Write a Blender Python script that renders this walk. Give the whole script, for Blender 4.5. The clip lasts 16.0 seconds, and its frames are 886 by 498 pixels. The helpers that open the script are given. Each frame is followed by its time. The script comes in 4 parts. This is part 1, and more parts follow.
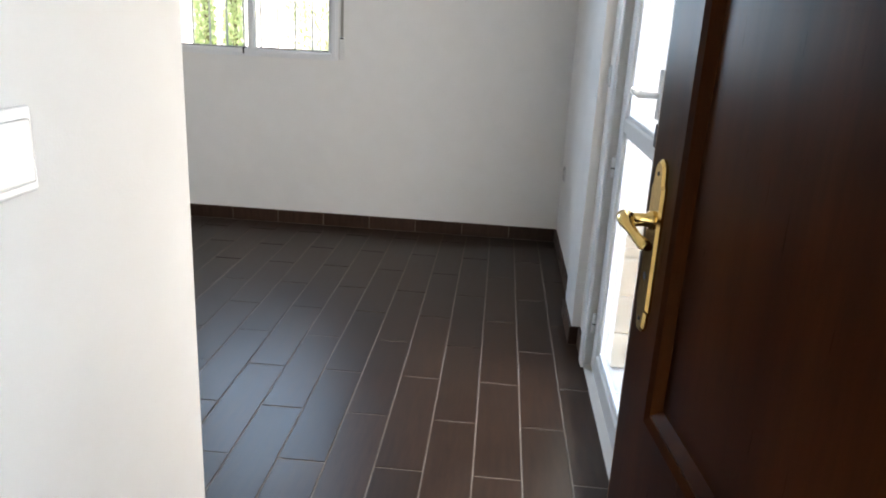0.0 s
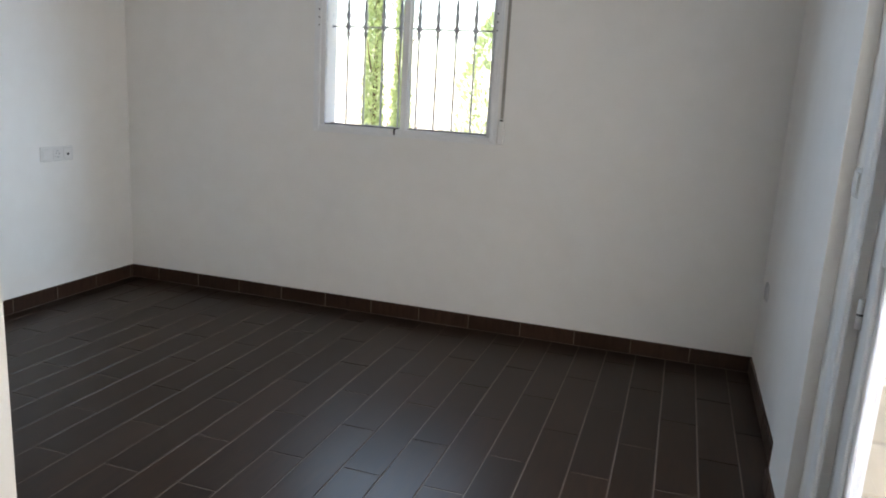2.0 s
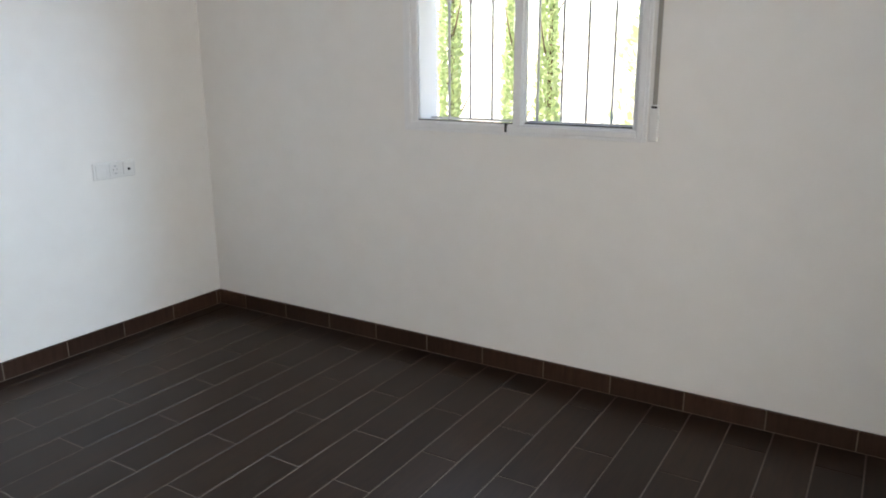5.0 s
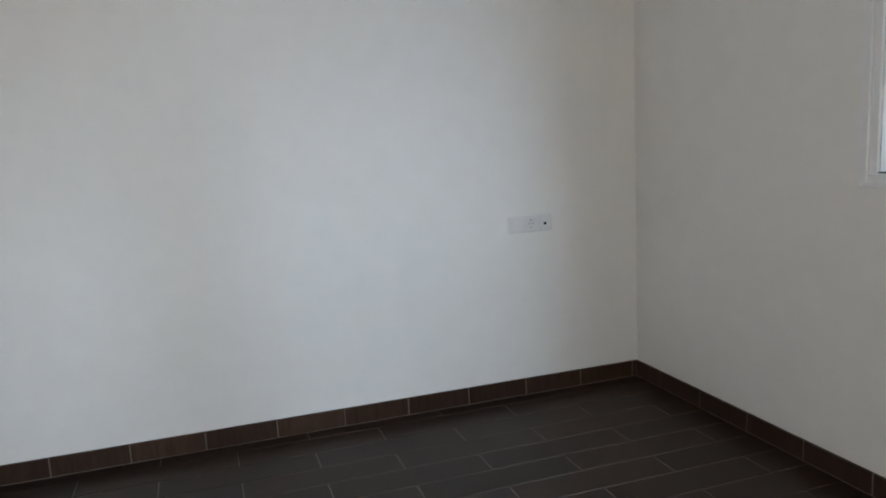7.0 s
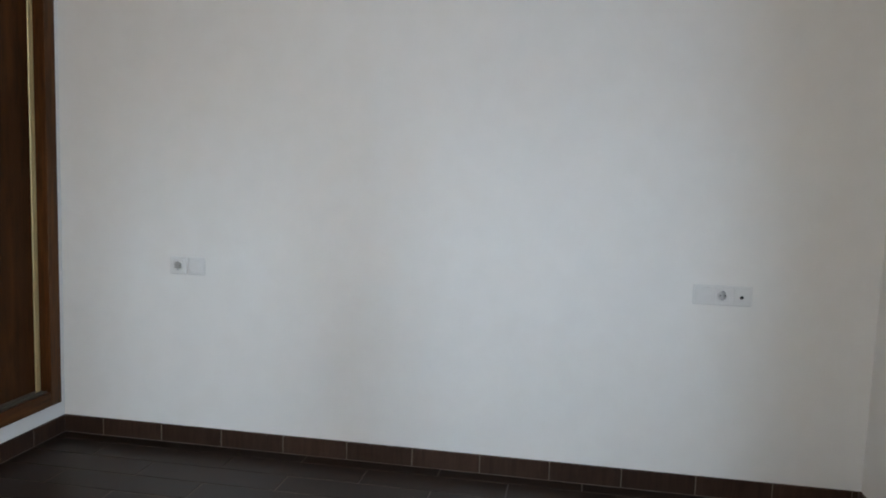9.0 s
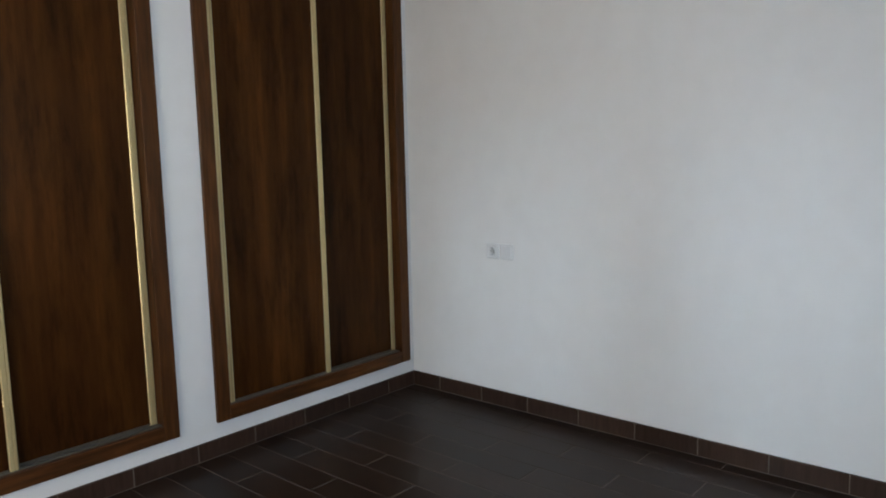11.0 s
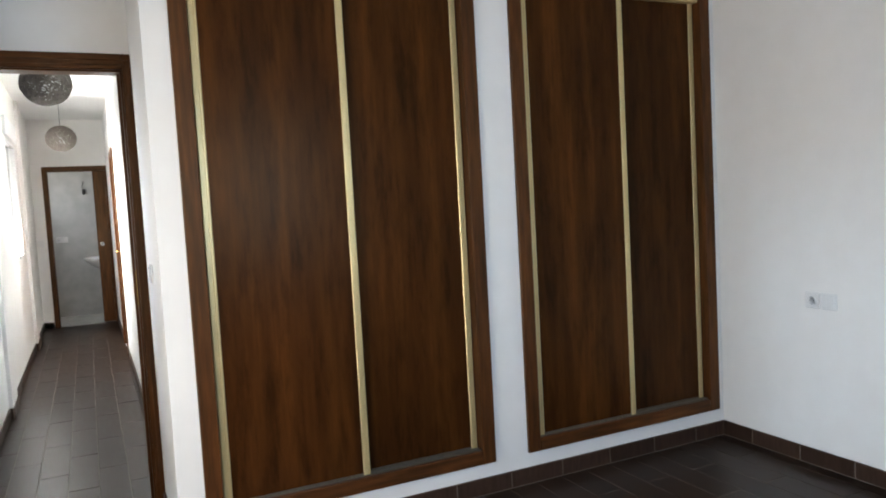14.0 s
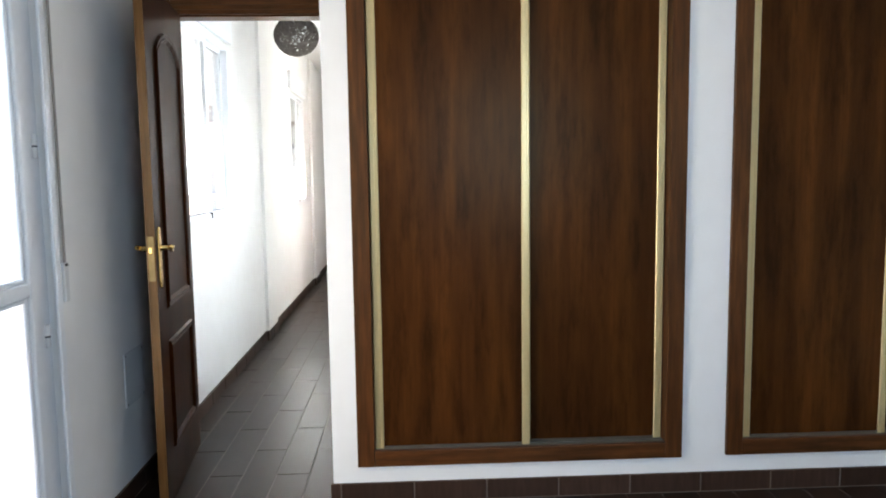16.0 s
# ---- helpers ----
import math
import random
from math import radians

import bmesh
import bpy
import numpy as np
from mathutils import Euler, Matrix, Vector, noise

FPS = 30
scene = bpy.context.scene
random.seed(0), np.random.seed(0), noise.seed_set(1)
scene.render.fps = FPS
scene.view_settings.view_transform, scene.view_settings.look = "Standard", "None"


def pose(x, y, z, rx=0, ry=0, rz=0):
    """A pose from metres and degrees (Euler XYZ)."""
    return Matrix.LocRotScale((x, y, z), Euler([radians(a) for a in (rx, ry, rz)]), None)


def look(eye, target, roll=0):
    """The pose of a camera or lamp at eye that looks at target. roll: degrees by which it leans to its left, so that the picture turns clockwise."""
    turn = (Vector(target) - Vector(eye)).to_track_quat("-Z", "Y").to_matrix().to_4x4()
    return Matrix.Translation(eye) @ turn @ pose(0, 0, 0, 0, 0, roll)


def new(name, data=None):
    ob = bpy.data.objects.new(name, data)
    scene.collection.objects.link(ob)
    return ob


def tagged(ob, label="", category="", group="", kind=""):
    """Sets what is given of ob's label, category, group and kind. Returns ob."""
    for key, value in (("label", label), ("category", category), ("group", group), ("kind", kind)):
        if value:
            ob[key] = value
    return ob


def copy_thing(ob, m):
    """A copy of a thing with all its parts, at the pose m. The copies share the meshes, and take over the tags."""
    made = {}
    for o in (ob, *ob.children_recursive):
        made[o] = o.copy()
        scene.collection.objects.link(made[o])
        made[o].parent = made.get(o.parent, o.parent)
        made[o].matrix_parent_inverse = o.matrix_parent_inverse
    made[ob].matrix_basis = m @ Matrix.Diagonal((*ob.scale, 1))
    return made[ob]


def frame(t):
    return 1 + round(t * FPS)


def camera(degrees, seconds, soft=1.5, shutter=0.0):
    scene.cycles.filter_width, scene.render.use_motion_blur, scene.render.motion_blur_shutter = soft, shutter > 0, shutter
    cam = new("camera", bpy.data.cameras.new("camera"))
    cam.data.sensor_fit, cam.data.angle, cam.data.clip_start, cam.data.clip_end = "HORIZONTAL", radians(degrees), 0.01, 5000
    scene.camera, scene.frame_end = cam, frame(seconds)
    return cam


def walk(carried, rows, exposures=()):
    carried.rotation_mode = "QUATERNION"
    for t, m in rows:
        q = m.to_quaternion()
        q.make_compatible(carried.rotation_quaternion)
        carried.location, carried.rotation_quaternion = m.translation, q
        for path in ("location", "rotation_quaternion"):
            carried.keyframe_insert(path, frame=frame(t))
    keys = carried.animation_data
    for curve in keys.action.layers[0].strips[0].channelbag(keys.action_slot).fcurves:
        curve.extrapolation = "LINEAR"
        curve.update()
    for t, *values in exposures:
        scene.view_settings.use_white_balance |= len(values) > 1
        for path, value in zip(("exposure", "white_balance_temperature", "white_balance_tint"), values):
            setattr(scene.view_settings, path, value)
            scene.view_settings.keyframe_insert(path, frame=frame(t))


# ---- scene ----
cam = camera(62.0, 16.0, 1.9)
PATH = [
    (0, (3.283, -0.986, 1.265), (3.158, 0.921, 0.675), 3.08),
    (0.5, (3.302, -0.867, 1.250), (3.114, 1.040, 0.676), 4.86),
    (1, (3.257, -0.676, 1.243), (3.031, 1.244, 0.728), 3.60),
    (1.5, (3.219, -0.509, 1.252), (2.954, 1.404, 0.735), 2.33),
    (2, (3.238, -0.330, 1.279), (2.654, 1.535, 0.856), 3.37),
    (2.5, (3.173, -0.223, 1.263), (2.466, 1.592, 0.811), 3.68),
    (3, (3.046, -0.107, 1.295), (2.385, 1.726, 0.843), 2.47),
    (3.2, (3.000, -0.059, 1.337), (2.314, 1.755, 0.849), 2.09),
    (5.3, (3.096, 0.858, 1.301), (1.943, 2.420, 0.819), -0.36),
    (5.5, (3.094, 0.908, 1.281), (1.800, 2.365, 0.829), 0.35),
    (6, (3.075, 1.029, 1.243), (1.467, 2.143, 0.825), -2.04),
    (6.5, (3.036, 1.201, 1.252), (1.279, 2.096, 0.916), -2.09),
    (7, (3.069, 1.416, 1.246), (1.194, 2.038, 0.935), -2.92),
    (7.5, (3.133, 1.615, 1.232), (1.185, 1.902, 0.879), -1.74),
    (8, (3.087, 1.818, 1.236), (1.108, 1.869, 0.954), -1.50),
    (8.2, (3.039, 1.912, 1.236), (1.052, 1.900, 1.009), -0.28),
    (10.3, (2.945, 2.657, 1.283), (1.222, 1.680, 1.005), -1.94),
    (10.5, (2.932, 2.696, 1.275), (1.271, 1.611, 1.019), -2.60),
    (11, (2.980, 2.799, 1.311), (1.477, 1.507, 1.050), -1.23),
    (11.5, (3.045, 2.862, 1.342), (1.649, 1.440, 1.175), -2.77),
    (12, (3.138, 2.877, 1.360), (1.809, 1.387, 1.241), -3.19),
    (12.5, (3.186, 2.858, 1.354), (1.920, 1.309, 1.346), -1.14),
    (13, (3.179, 2.896, 1.360), (1.981, 1.294, 1.336), -1.20),
    (13.5, (3.148, 2.984, 1.379), (2.070, 1.301, 1.314), -2.00),
    (14, (3.088, 2.965, 1.389), (2.226, 1.165, 1.251), -3.10),
    (14.5, (2.968, 2.917, 1.380), (2.250, 1.055, 1.259), -2.73),
    (15, (2.802, 2.881, 1.380), (2.259, 0.962, 1.237), -3.58),
    (15.2, (2.749, 2.887, 1.361), (2.324, 0.941, 1.176), -2.20),
    (15.5, (2.684, 2.881, 1.329), (2.387, 0.920, 1.072), -1.22),
    (16, (2.535, 2.837, 1.300), (2.446, 0.850, 1.096), -0.80),
]
EXPOSURES = [(t, stops, 7320 if t < 1.2 else 7430 if t < 4 else 7500 if t < 14 else 7350, 12) for t, stops in (
    (0, 2.62), (0.5, 2.42), (1, 2.3), (1.5, 1.92), (2, 2.15), (2.5, 2.45), (3, 2.52), (5.5, 2.46), (6, 2.42), (6.5, 2.18), (7.2, 1.85), (8, 1.95),
    (10.5, 1.97), (12, 1.92), (12.5, 2.15), (13.5, 2.22), (14.5, 2.5), (15, 2.6), (15.5, 2.6), (16, 2.48))]
walk(cam, [(t, look(eye, target, roll)) for t, eye, target, roll in PATH], EXPOSURES)

# ---- light ----
world = bpy.data.worlds.new("sky")
scene.world = world
world.use_nodes = True
wn = world.node_tree
wn.nodes.clear()
sky = wn.nodes.new("ShaderNodeTexSky")
sky.sky_type = 'NISHITA'
sky.sun_disc = False
SUN_EL, SUN_AZ = radians(56), radians(179)
sky.sun_elevation, sky.sun_rotation = SUN_EL, SUN_AZ
bg = wn.nodes.new("ShaderNodeBackground")
bg.inputs["Strength"].default_value = 0.15
wout = wn.nodes.new("ShaderNodeOutputWorld")
wn.links.new(sky.outputs[0], bg.inputs["Color"])
wn.links.new(bg.outputs[0], wout.inputs["Surface"])

sun_data = bpy.data.lights.new("sun", 'SUN')
sun_data.energy, sun_data.angle, sun_data.color = 3.2, radians(0.5), (1.0, 0.95, 0.86)
sun = new("sun", sun_data)
sun_from = Vector((math.sin(SUN_AZ) * math.cos(SUN_EL), math.cos(SUN_AZ) * math.cos(SUN_EL), math.sin(SUN_EL)))
sun.matrix_world = look(sun_from * 40, (0, 0, 0))


def opening_light(name, eye, target, w, h, watts, color, spread=180):
    d = bpy.data.lights.new(name, 'AREA')
    d.shape, d.size, d.size_y, d.energy, d.color = 'RECTANGLE', w, h, watts, color
    d.spread = radians(spread)
    ob = new(name, d)
    ob.matrix_world = look(eye, target)
    return ob


NORTH = (0.44, 0.67, 1.0)               # clear northern sky
DAY = (0.84, 0.92, 1.0)               # bright white haze over the patio
HAZE = (0.68, 0.83, 1.0)               # the same, bluer, for the near corridor lamp
SHADE = (0.50, 0.73, 1.0)                # open sky tint, for the lamp added outside the glazing
BOUNCE = (0.98, 0.97, 0.94)               # sunlit terracotta and stone outside, coming up
# unseen area lamps just inside the openings stand in for sky and patio light
opening_light("window_light", (1.787, 3.370, 1.56), (1.787, 0, 1.20), 0.90, 0.90, 5.4, NORTH, 160)
# small lamp added outside the door, so its panes throw the west wall patch
opening_light("patio_sky_standin", (5.80, 0.76, 2.38), (0, 1.75, 0.75), 0.25, 0.45, 16.0, SHADE)
opening_light("patio_bounce_light", (3.640, 1.05, 0.98), (0, 1.20, 1.10), 1.05, 1.6, 5.2, BOUNCE)
opening_light("corridor_light", (3.675, -1.515, 1.5), (2.8, -1.515, 1.35), 0.94, 0.80, 6.0, HAZE, 112)
opening_light("corridor_light_far", (3.675, -4.95, 1.5), (2.8, -4.95, 1.35), 0.86, 0.80, 15.0, DAY)
# fill lamp added to brighten the bathroom, at an unseen opening
opening_light("bathroom_fill", (3.80, -8.0, 1.85), (2.8, -8.0, 1.0), 0.5, 0.6, 0.9, DAY)


# ---- materials ----
def material(name):
    m = bpy.data.materials.new(name)
    m.use_nodes = True
    nt = m.node_tree
    return m, nt, nt.nodes["Principled BSDF"]


def noise_tex(nt, scale, detail=4, stretch=(1, 1, 1), rough=0.5, coord="Object"):
    tc = nt.nodes.new("ShaderNodeTexCoord")
    mp = nt.nodes.new("ShaderNodeMapping")
    mp.inputs["Scale"].default_value = stretch
    n = nt.nodes.new("ShaderNodeTexNoise")
    n.inputs["Scale"].default_value, n.inputs["Detail"].default_value, n.inputs["Roughness"].default_value = scale, detail, rough
    nt.links.new(tc.outputs[coord], mp.inputs["Vector"])
    nt.links.new(mp.outputs[0], n.inputs["Vector"])
    return n, mp


def ramp(nt, src, stops):
    r = nt.nodes.new("ShaderNodeValToRGB")
    els = r.color_ramp.elements
    while len(els) < len(stops):
        els.new(0.5)
    for e, (p, c) in zip(els, stops):
        e.position, e.color = p, (*c, 1)
    nt.links.new(src, r.inputs["Fac"])
    return r


def mixed(nt, a, b, fac, mode='MIX'):
    m = nt.nodes.new("ShaderNodeMix")
    m.data_type, m.blend_type = 'RGBA', mode
    for sock, v in ((m.inputs[0], fac), (m.inputs[6], a), (m.inputs[7], b)):
        if isinstance(v, bpy.types.NodeSocket):
            nt.links.new(v, sock)
        else:
            sock.default_value = v if isinstance(v, (int, float)) else (*v, 1)
    return m.outputs[2]


def bump(nt, bsdf, src, strength, dist=0.002):
    b = nt.nodes.new("ShaderNodeBump")
    b.inputs["Strength"].default_value, b.inputs["Distance"].default_value = strength, dist
    nt.links.new(src, b.inputs["Height"])
    nt.links.new(b.outputs[0], bsdf.inputs["Normal"])


def scaled(nt, src, lo, hi):
    r = nt.nodes.new("ShaderNodeMapRange")
    r.inputs["To Min"].default_value, r.inputs["To Max"].default_value = lo, hi
    nt.links.new(src, r.inputs["Value"])
    return r.outputs[0]


def plain(name, color, rough=0.5, metal=0.0, grain=0.06, scale=30.0, bumps=0.05, coat=0.0):
    m, nt, b = material(name)
    n, _ = noise_tex(nt, scale)
    big, _ = noise_tex(nt, scale * 0.08, 3)
    lo = tuple(c * (1 - grain) for c in color)
    hi = tuple(min(1, c * (1 + grain)) for c in color)
    r = ramp(nt, n.outputs["Fac"], [(0.3, lo), (0.7, hi)])
    r2 = ramp(nt, big.outputs["Fac"], [(0.3, (1 - grain,) * 3), (0.7, (1, 1, 1))])
    nt.links.new(mixed(nt, r.outputs[0], r2.outputs[0], 1.0, 'MULTIPLY'), b.inputs["Base Color"])
    b.inputs["Roughness"].default_value, b.inputs["Metallic"].default_value = rough, metal
    b.inputs["Coat Weight"].default_value = coat
    if bumps:
        bump(nt, b, n.outputs["Fac"], bumps)
    return m


def paint_wall(name, color):
    m, nt, b = material(name)
    fine, _ = noise_tex(nt, 260, 3)
    mid, _ = noise_tex(nt, 9, 4)
    big, _ = noise_tex(nt, 1.3, 3)
    c1 = ramp(nt, big.outputs["Fac"], [(0.25, tuple(c * 0.965 for c in color)), (0.75, color)])
    c2 = ramp(nt, mid.outputs["Fac"], [(0.3, (0.975, 0.972, 0.968)), (0.65, (1, 1, 1))])
    nt.links.new(mixed(nt, c1.outputs[0], c2.outputs[0], 1.0, 'MULTIPLY'), b.inputs["Base Color"])
    b.inputs["Roughness"].default_value = 0.62
    h = nt.nodes.new("ShaderNodeMath")
    h.operation = 'ADD'
    nt.links.new(fine.outputs["Fac"], h.inputs[0])
    nt.links.new(scaled(nt, mid.outputs["Fac"], 0, 2.5), h.inputs[1])
    bump(nt, b, h.outputs[0], 0.16, 0.0015)
    return m


def tile_mat(name, dark, light, rough=0.36):
    """Wood-look porcelain: streaks along the plank, each tile a little different."""
    m, nt, b = material(name)
    info = nt.nodes.new("ShaderNodeObjectInfo")
    n, mp = noise_tex(nt, 9, 6, (6, 0.7, 1), 0.62)
    shift = nt.nodes.new("ShaderNodeVectorMath")
    shift.operation = 'SCALE'
    shift.inputs[0].default_value = (37, 53, 11)
    nt.links.new(info.outputs["Random"], shift.inputs["Scale"])
    nt.links.new(shift.outputs[0], mp.inputs["Location"])
    big, _ = noise_tex(nt, 5, 3)
    r = ramp(nt, n.outputs["Fac"], [(0.25, dark), (0.75, light)])
    tone = nt.nodes.new("ShaderNodeMapRange")
    tone.inputs["To Min"].default_value, tone.inputs["To Max"].default_value = 0.78, 1.2
    nt.links.new(info.outputs["Random"], tone.inputs["Value"])
    hsv = nt.nodes.new("ShaderNodeHueSaturation")
    nt.links.new(tone.outputs[0], hsv.inputs["Value"])
    nt.links.new(r.outputs[0], hsv.inputs["Color"])
    cloud = ramp(nt, big.outputs["Fac"], [(0.3, (0.86, 0.86, 0.88)), (0.7, (1, 1, 1))])
    nt.links.new(mixed(nt, hsv.outputs[0], cloud.outputs[0], 1.0, 'MULTIPLY'), b.inputs["Base Color"])
    nt.links.new(scaled(nt, n.outputs["Fac"], rough - 0.05, rough + 0.09), b.inputs["Roughness"])
    b.inputs["Specular IOR Level"].default_value = 0.20
    bump(nt, b, n.outputs["Fac"], 0.05, 0.001)
    return m


def wood_mat(name, dark, mid, light, rough=0.32, coat=0.25, scale=7.0, stretch=(5, 5, 0.32), blotch=0.0, spec=0.3):
    m, nt, b = material(name)
    info = nt.nodes.new("ShaderNodeObjectInfo")
    n, mp = noise_tex(nt, scale, 8, stretch, 0.6)
    shift = nt.nodes.new("ShaderNodeVectorMath")
    shift.operation = 'SCALE'
    shift.inputs[0].default_value = (31, 17, 43)
    nt.links.new(info.outputs["Random"], shift.inputs["Scale"])
    nt.links.new(shift.outputs[0], mp.inputs["Location"])
    fine, _ = noise_tex(nt, 60, 4, (stretch[0] * 1.2, stretch[1] * 1.2, stretch[2] * 0.4))
    big, _ = noise_tex(nt, 1.6, 3, (2.2, 2.2, 0.7))
    r = ramp(nt, n.outputs["Fac"], [(0.28, dark), (0.5, mid), (0.74, light)])
    f = ramp(nt, fine.outputs["Fac"], [(0.35, (0.80, 0.77, 0.74)), (0.6, (1, 1, 1))])
    g = ramp(nt, big.outputs["Fac"], [(0.3, (0.50, 0.50, 0.52)), (0.7, (1.0, 1.0, 1.0))])
    c = mixed(nt, r.outputs[0], f.outputs[0], 0.5, 'MULTIPLY')
    c = mixed(nt, c, g.outputs[0], 0.8, 'MULTIPLY')
    if blotch:
        # cross figure of the veneer and cloudy stain, each panel a shade of its own
        fig, fm = noise_tex(nt, 7, 7, (2.6, 2.6, 0.5), 0.66)
        nt.links.new(shift.outputs[0], fm.inputs["Location"])
        q = ramp(nt, fig.outputs["Fac"], [(0.36, (0.26, 0.24, 0.24)), (0.50, (0.74, 0.72, 0.70)), (0.66, (1.0, 0.98, 0.92))])
        c = mixed(nt, c, q.outputs[0], blotch, 'MULTIPLY')
        tone = nt.nodes.new("ShaderNodeHueSaturation")
        nt.links.new(scaled(nt, info.outputs["Random"], 0.72, 1.15), tone.inputs["Value"])
        nt.links.new(c, tone.inputs["Color"])
        c = tone.outputs[0]
    nt.links.new(c, b.inputs["Base Color"])
    nt.links.new(scaled(nt, fine.outputs["Fac"], rough - 0.05, rough + 0.1), b.inputs["Roughness"])
    b.inputs["Coat Weight"].default_value, b.inputs["Coat Roughness"].default_value = coat, 0.22
    b.inputs["Specular Tint"].default_value = (1.0, 0.84, 0.58, 1)
    b.inputs["Specular IOR Level"].default_value = spec
    bump(nt, b, fine.outputs["Fac"], 0.03, 0.0006)
    return m


def glass_mat(name):
    m, nt, b = material(name)
    b.inputs["Base Color"].default_value = (0.98, 0.99, 0.99, 1)
    b.inputs["Transmission Weight"].default_value = 1.0
    b.inputs["Roughness"].default_value = 0.0
    b.inputs["IOR"].default_value = 1.28
    return m


def leaf_mat(name, dark, light):
    m, nt, b = material(name)
    geo = nt.nodes.new("ShaderNodeNewGeometry")
    r = ramp(nt, geo.outputs["Random Per Island"], [(0.0, dark), (1.0, light)])
    nt.links.new(r.outputs[0], b.inputs["Base Color"])
    b.inputs["Roughness"].default_value = 0.6
    thin = nt.nodes.new("ShaderNodeBsdfTranslucent")
    nt.links.new(r.outputs[0], thin.inputs["Color"])
    both = nt.nodes.new("ShaderNodeMixShader")
    both.inputs[0].default_value = 0.45
    nt.links.new(b.outputs[0], both.inputs[1])
    nt.links.new(thin.outputs[0], both.inputs[2])
    nt.links.new(both.outputs[0], nt.nodes["Material Output"].inputs["Surface"])
    return m


WALL = paint_wall("white_wall_paint", (0.83, 0.82, 0.80))
CEIL = paint_wall("white_ceiling_paint", (0.82, 0.82, 0.81))
OUTWALL = paint_wall("white_render", (0.82, 0.80, 0.76))
TILE = tile_mat("brown_plank_tile", (0.013, 0.0066, 0.0041), (0.034, 0.0170, 0.0102), 0.34)
SKIRT = tile_mat("brown_skirting_tile", (0.030, 0.015, 0.010), (0.062, 0.033, 0.022), 0.4)
GROUT = plain("grout", (0.16, 0.132, 0.112), 0.9, grain=0.2, scale=90)
SKIRTGROUT = plain("skirting_joint", (0.165, 0.135, 0.112), 0.9, grain=0.2, scale=90)
PANEL = wood_mat("dark_walnut_panel", (0.038, 0.0122, 0.0038), (0.072, 0.0234, 0.0062), (0.124, 0.0424, 0.0102), 0.30, 0.0, 2.4, (4.5, 4.5, 0.26), 0.68, 0.10)
FRAMEWOOD = wood_mat("stained_wood_frame", (0.042, 0.0130, 0.0044), (0.092, 0.0295, 0.0085), (0.160, 0.055, 0.015), 0.40, 0.0, 8.0, (6, 6, 0.5))
RAILWOOD = wood_mat("stained_wood_rail", (0.042, 0.0130, 0.0044), (0.092, 0.0295, 0.0085), (0.160, 0.055, 0.015), 0.40, 0.0, 8.0, (0.5, 6, 6))
DOORWOOD = wood_mat("mahogany_door", (0.023, 0.0056, 0.0016), (0.047, 0.0124, 0.0032), (0.078, 0.0226, 0.0056), 0.28, 0.0, 4.0, (4, 4, 0.35), 0.45, 0.03)
EDGEWOOD = wood_mat("door_edge_wood", (0.11, 0.047, 0.014), (0.19, 0.085, 0.026), (0.26, 0.125, 0.042), 0.38, 0.15, 8.0, (6, 6, 0.4))
GOLD = plain("champagne_aluminium", (0.60, 0.47, 0.24), 0.36, 0.45, 0.03, 60, 0.02)
ALU = plain("dull_track_aluminium", (0.13, 0.118, 0.095), 0.45, 0.5, 0.06, 60, 0.02)
BRASS = plain("polished_brass", (0.80, 0.55, 0.20), 0.16, 1.0, 0.08, 40, 0.02)
DULLBRASS = plain("dull_brass", (0.36, 0.25, 0.11), 0.5, 0.7, 0.12, 60, 0.02)
PVC = plain("white_lacquered_aluminium", (0.80, 0.81, 0.82), 0.28, 0.0, 0.02, 40, 0.0)
PLASTIC = plain("white_plastic", (0.78, 0.78, 0.77), 0.25, 0.0, 0.02, 60, 0.0)
DARK = plain("black_rubber", (0.015, 0.015, 0.016), 0.6, 0.0, 0.2, 60, 0.02)
STRAPM = plain("grey_webbing", (0.34, 0.32, 0.29), 0.85, 0.0, 0.15, 300, 0.3)
CHROME = plain("chrome", (0.72, 0.72, 0.72), 0.15, 1.0, 0.03, 50, 0.0)
IRON = plain("grey_painted_iron", (0.46, 0.47, 0.49), 0.45, 0.0, 0.1, 50, 0.1)
GLASS = glass_mat("window_glass")
WICKER = plain("grey_brown_rattan", (0.13, 0.108, 0.092), 0.7, 0.0, 0.3, 60, 0.2)
CERAMIC = plain("white_ceramic", (0.82, 0.82, 0.82), 0.12, 0.0, 0.01, 20, 0.0)
BATHTILE = plain("grey_marbled_tile", (0.50, 0.50, 0.49), 0.2, 0.0, 0.12, 6, 0.0)
TERRACOTTA = plain("terracotta_slab", (0.52, 0.37, 0.29), 0.7, 0.0, 0.16, 7, 0.2)
STONE = plain("buff_rubble_stone", (0.70, 0.63, 0.50), 0.85, 0.0, 0.25, 9, 0.5)
MORTAR = plain("cream_mortar", (0.58, 0.54, 0.46), 0.9, 0.0, 0.1, 40, 0.4)
COPING = plain("white_stone_coping", (0.78, 0.76, 0.72), 0.6, 0.0, 0.06, 20, 0.2)
POOLTILE = plain("blue_pool_mosaic", (0.10, 0.42, 0.62), 0.2, 0.0, 0.2, 60, 0.05)
EARTH = plain("dry_garden_soil", (0.34, 0.27, 0.19), 0.95, 0.0, 0.25, 5, 0.5)
LEAF = leaf_mat("conifer_leaf", (0.12, 0.17, 0.03), (0.40, 0.46, 0.12))
LEAF2 = leaf_mat("garden_leaf", (0.40, 0.50, 0.26), (0.56, 0.66, 0.38))
BARK = plain("bark", (0.12, 0.08, 0.05), 0.9, 0.0, 0.3, 20, 0.6)


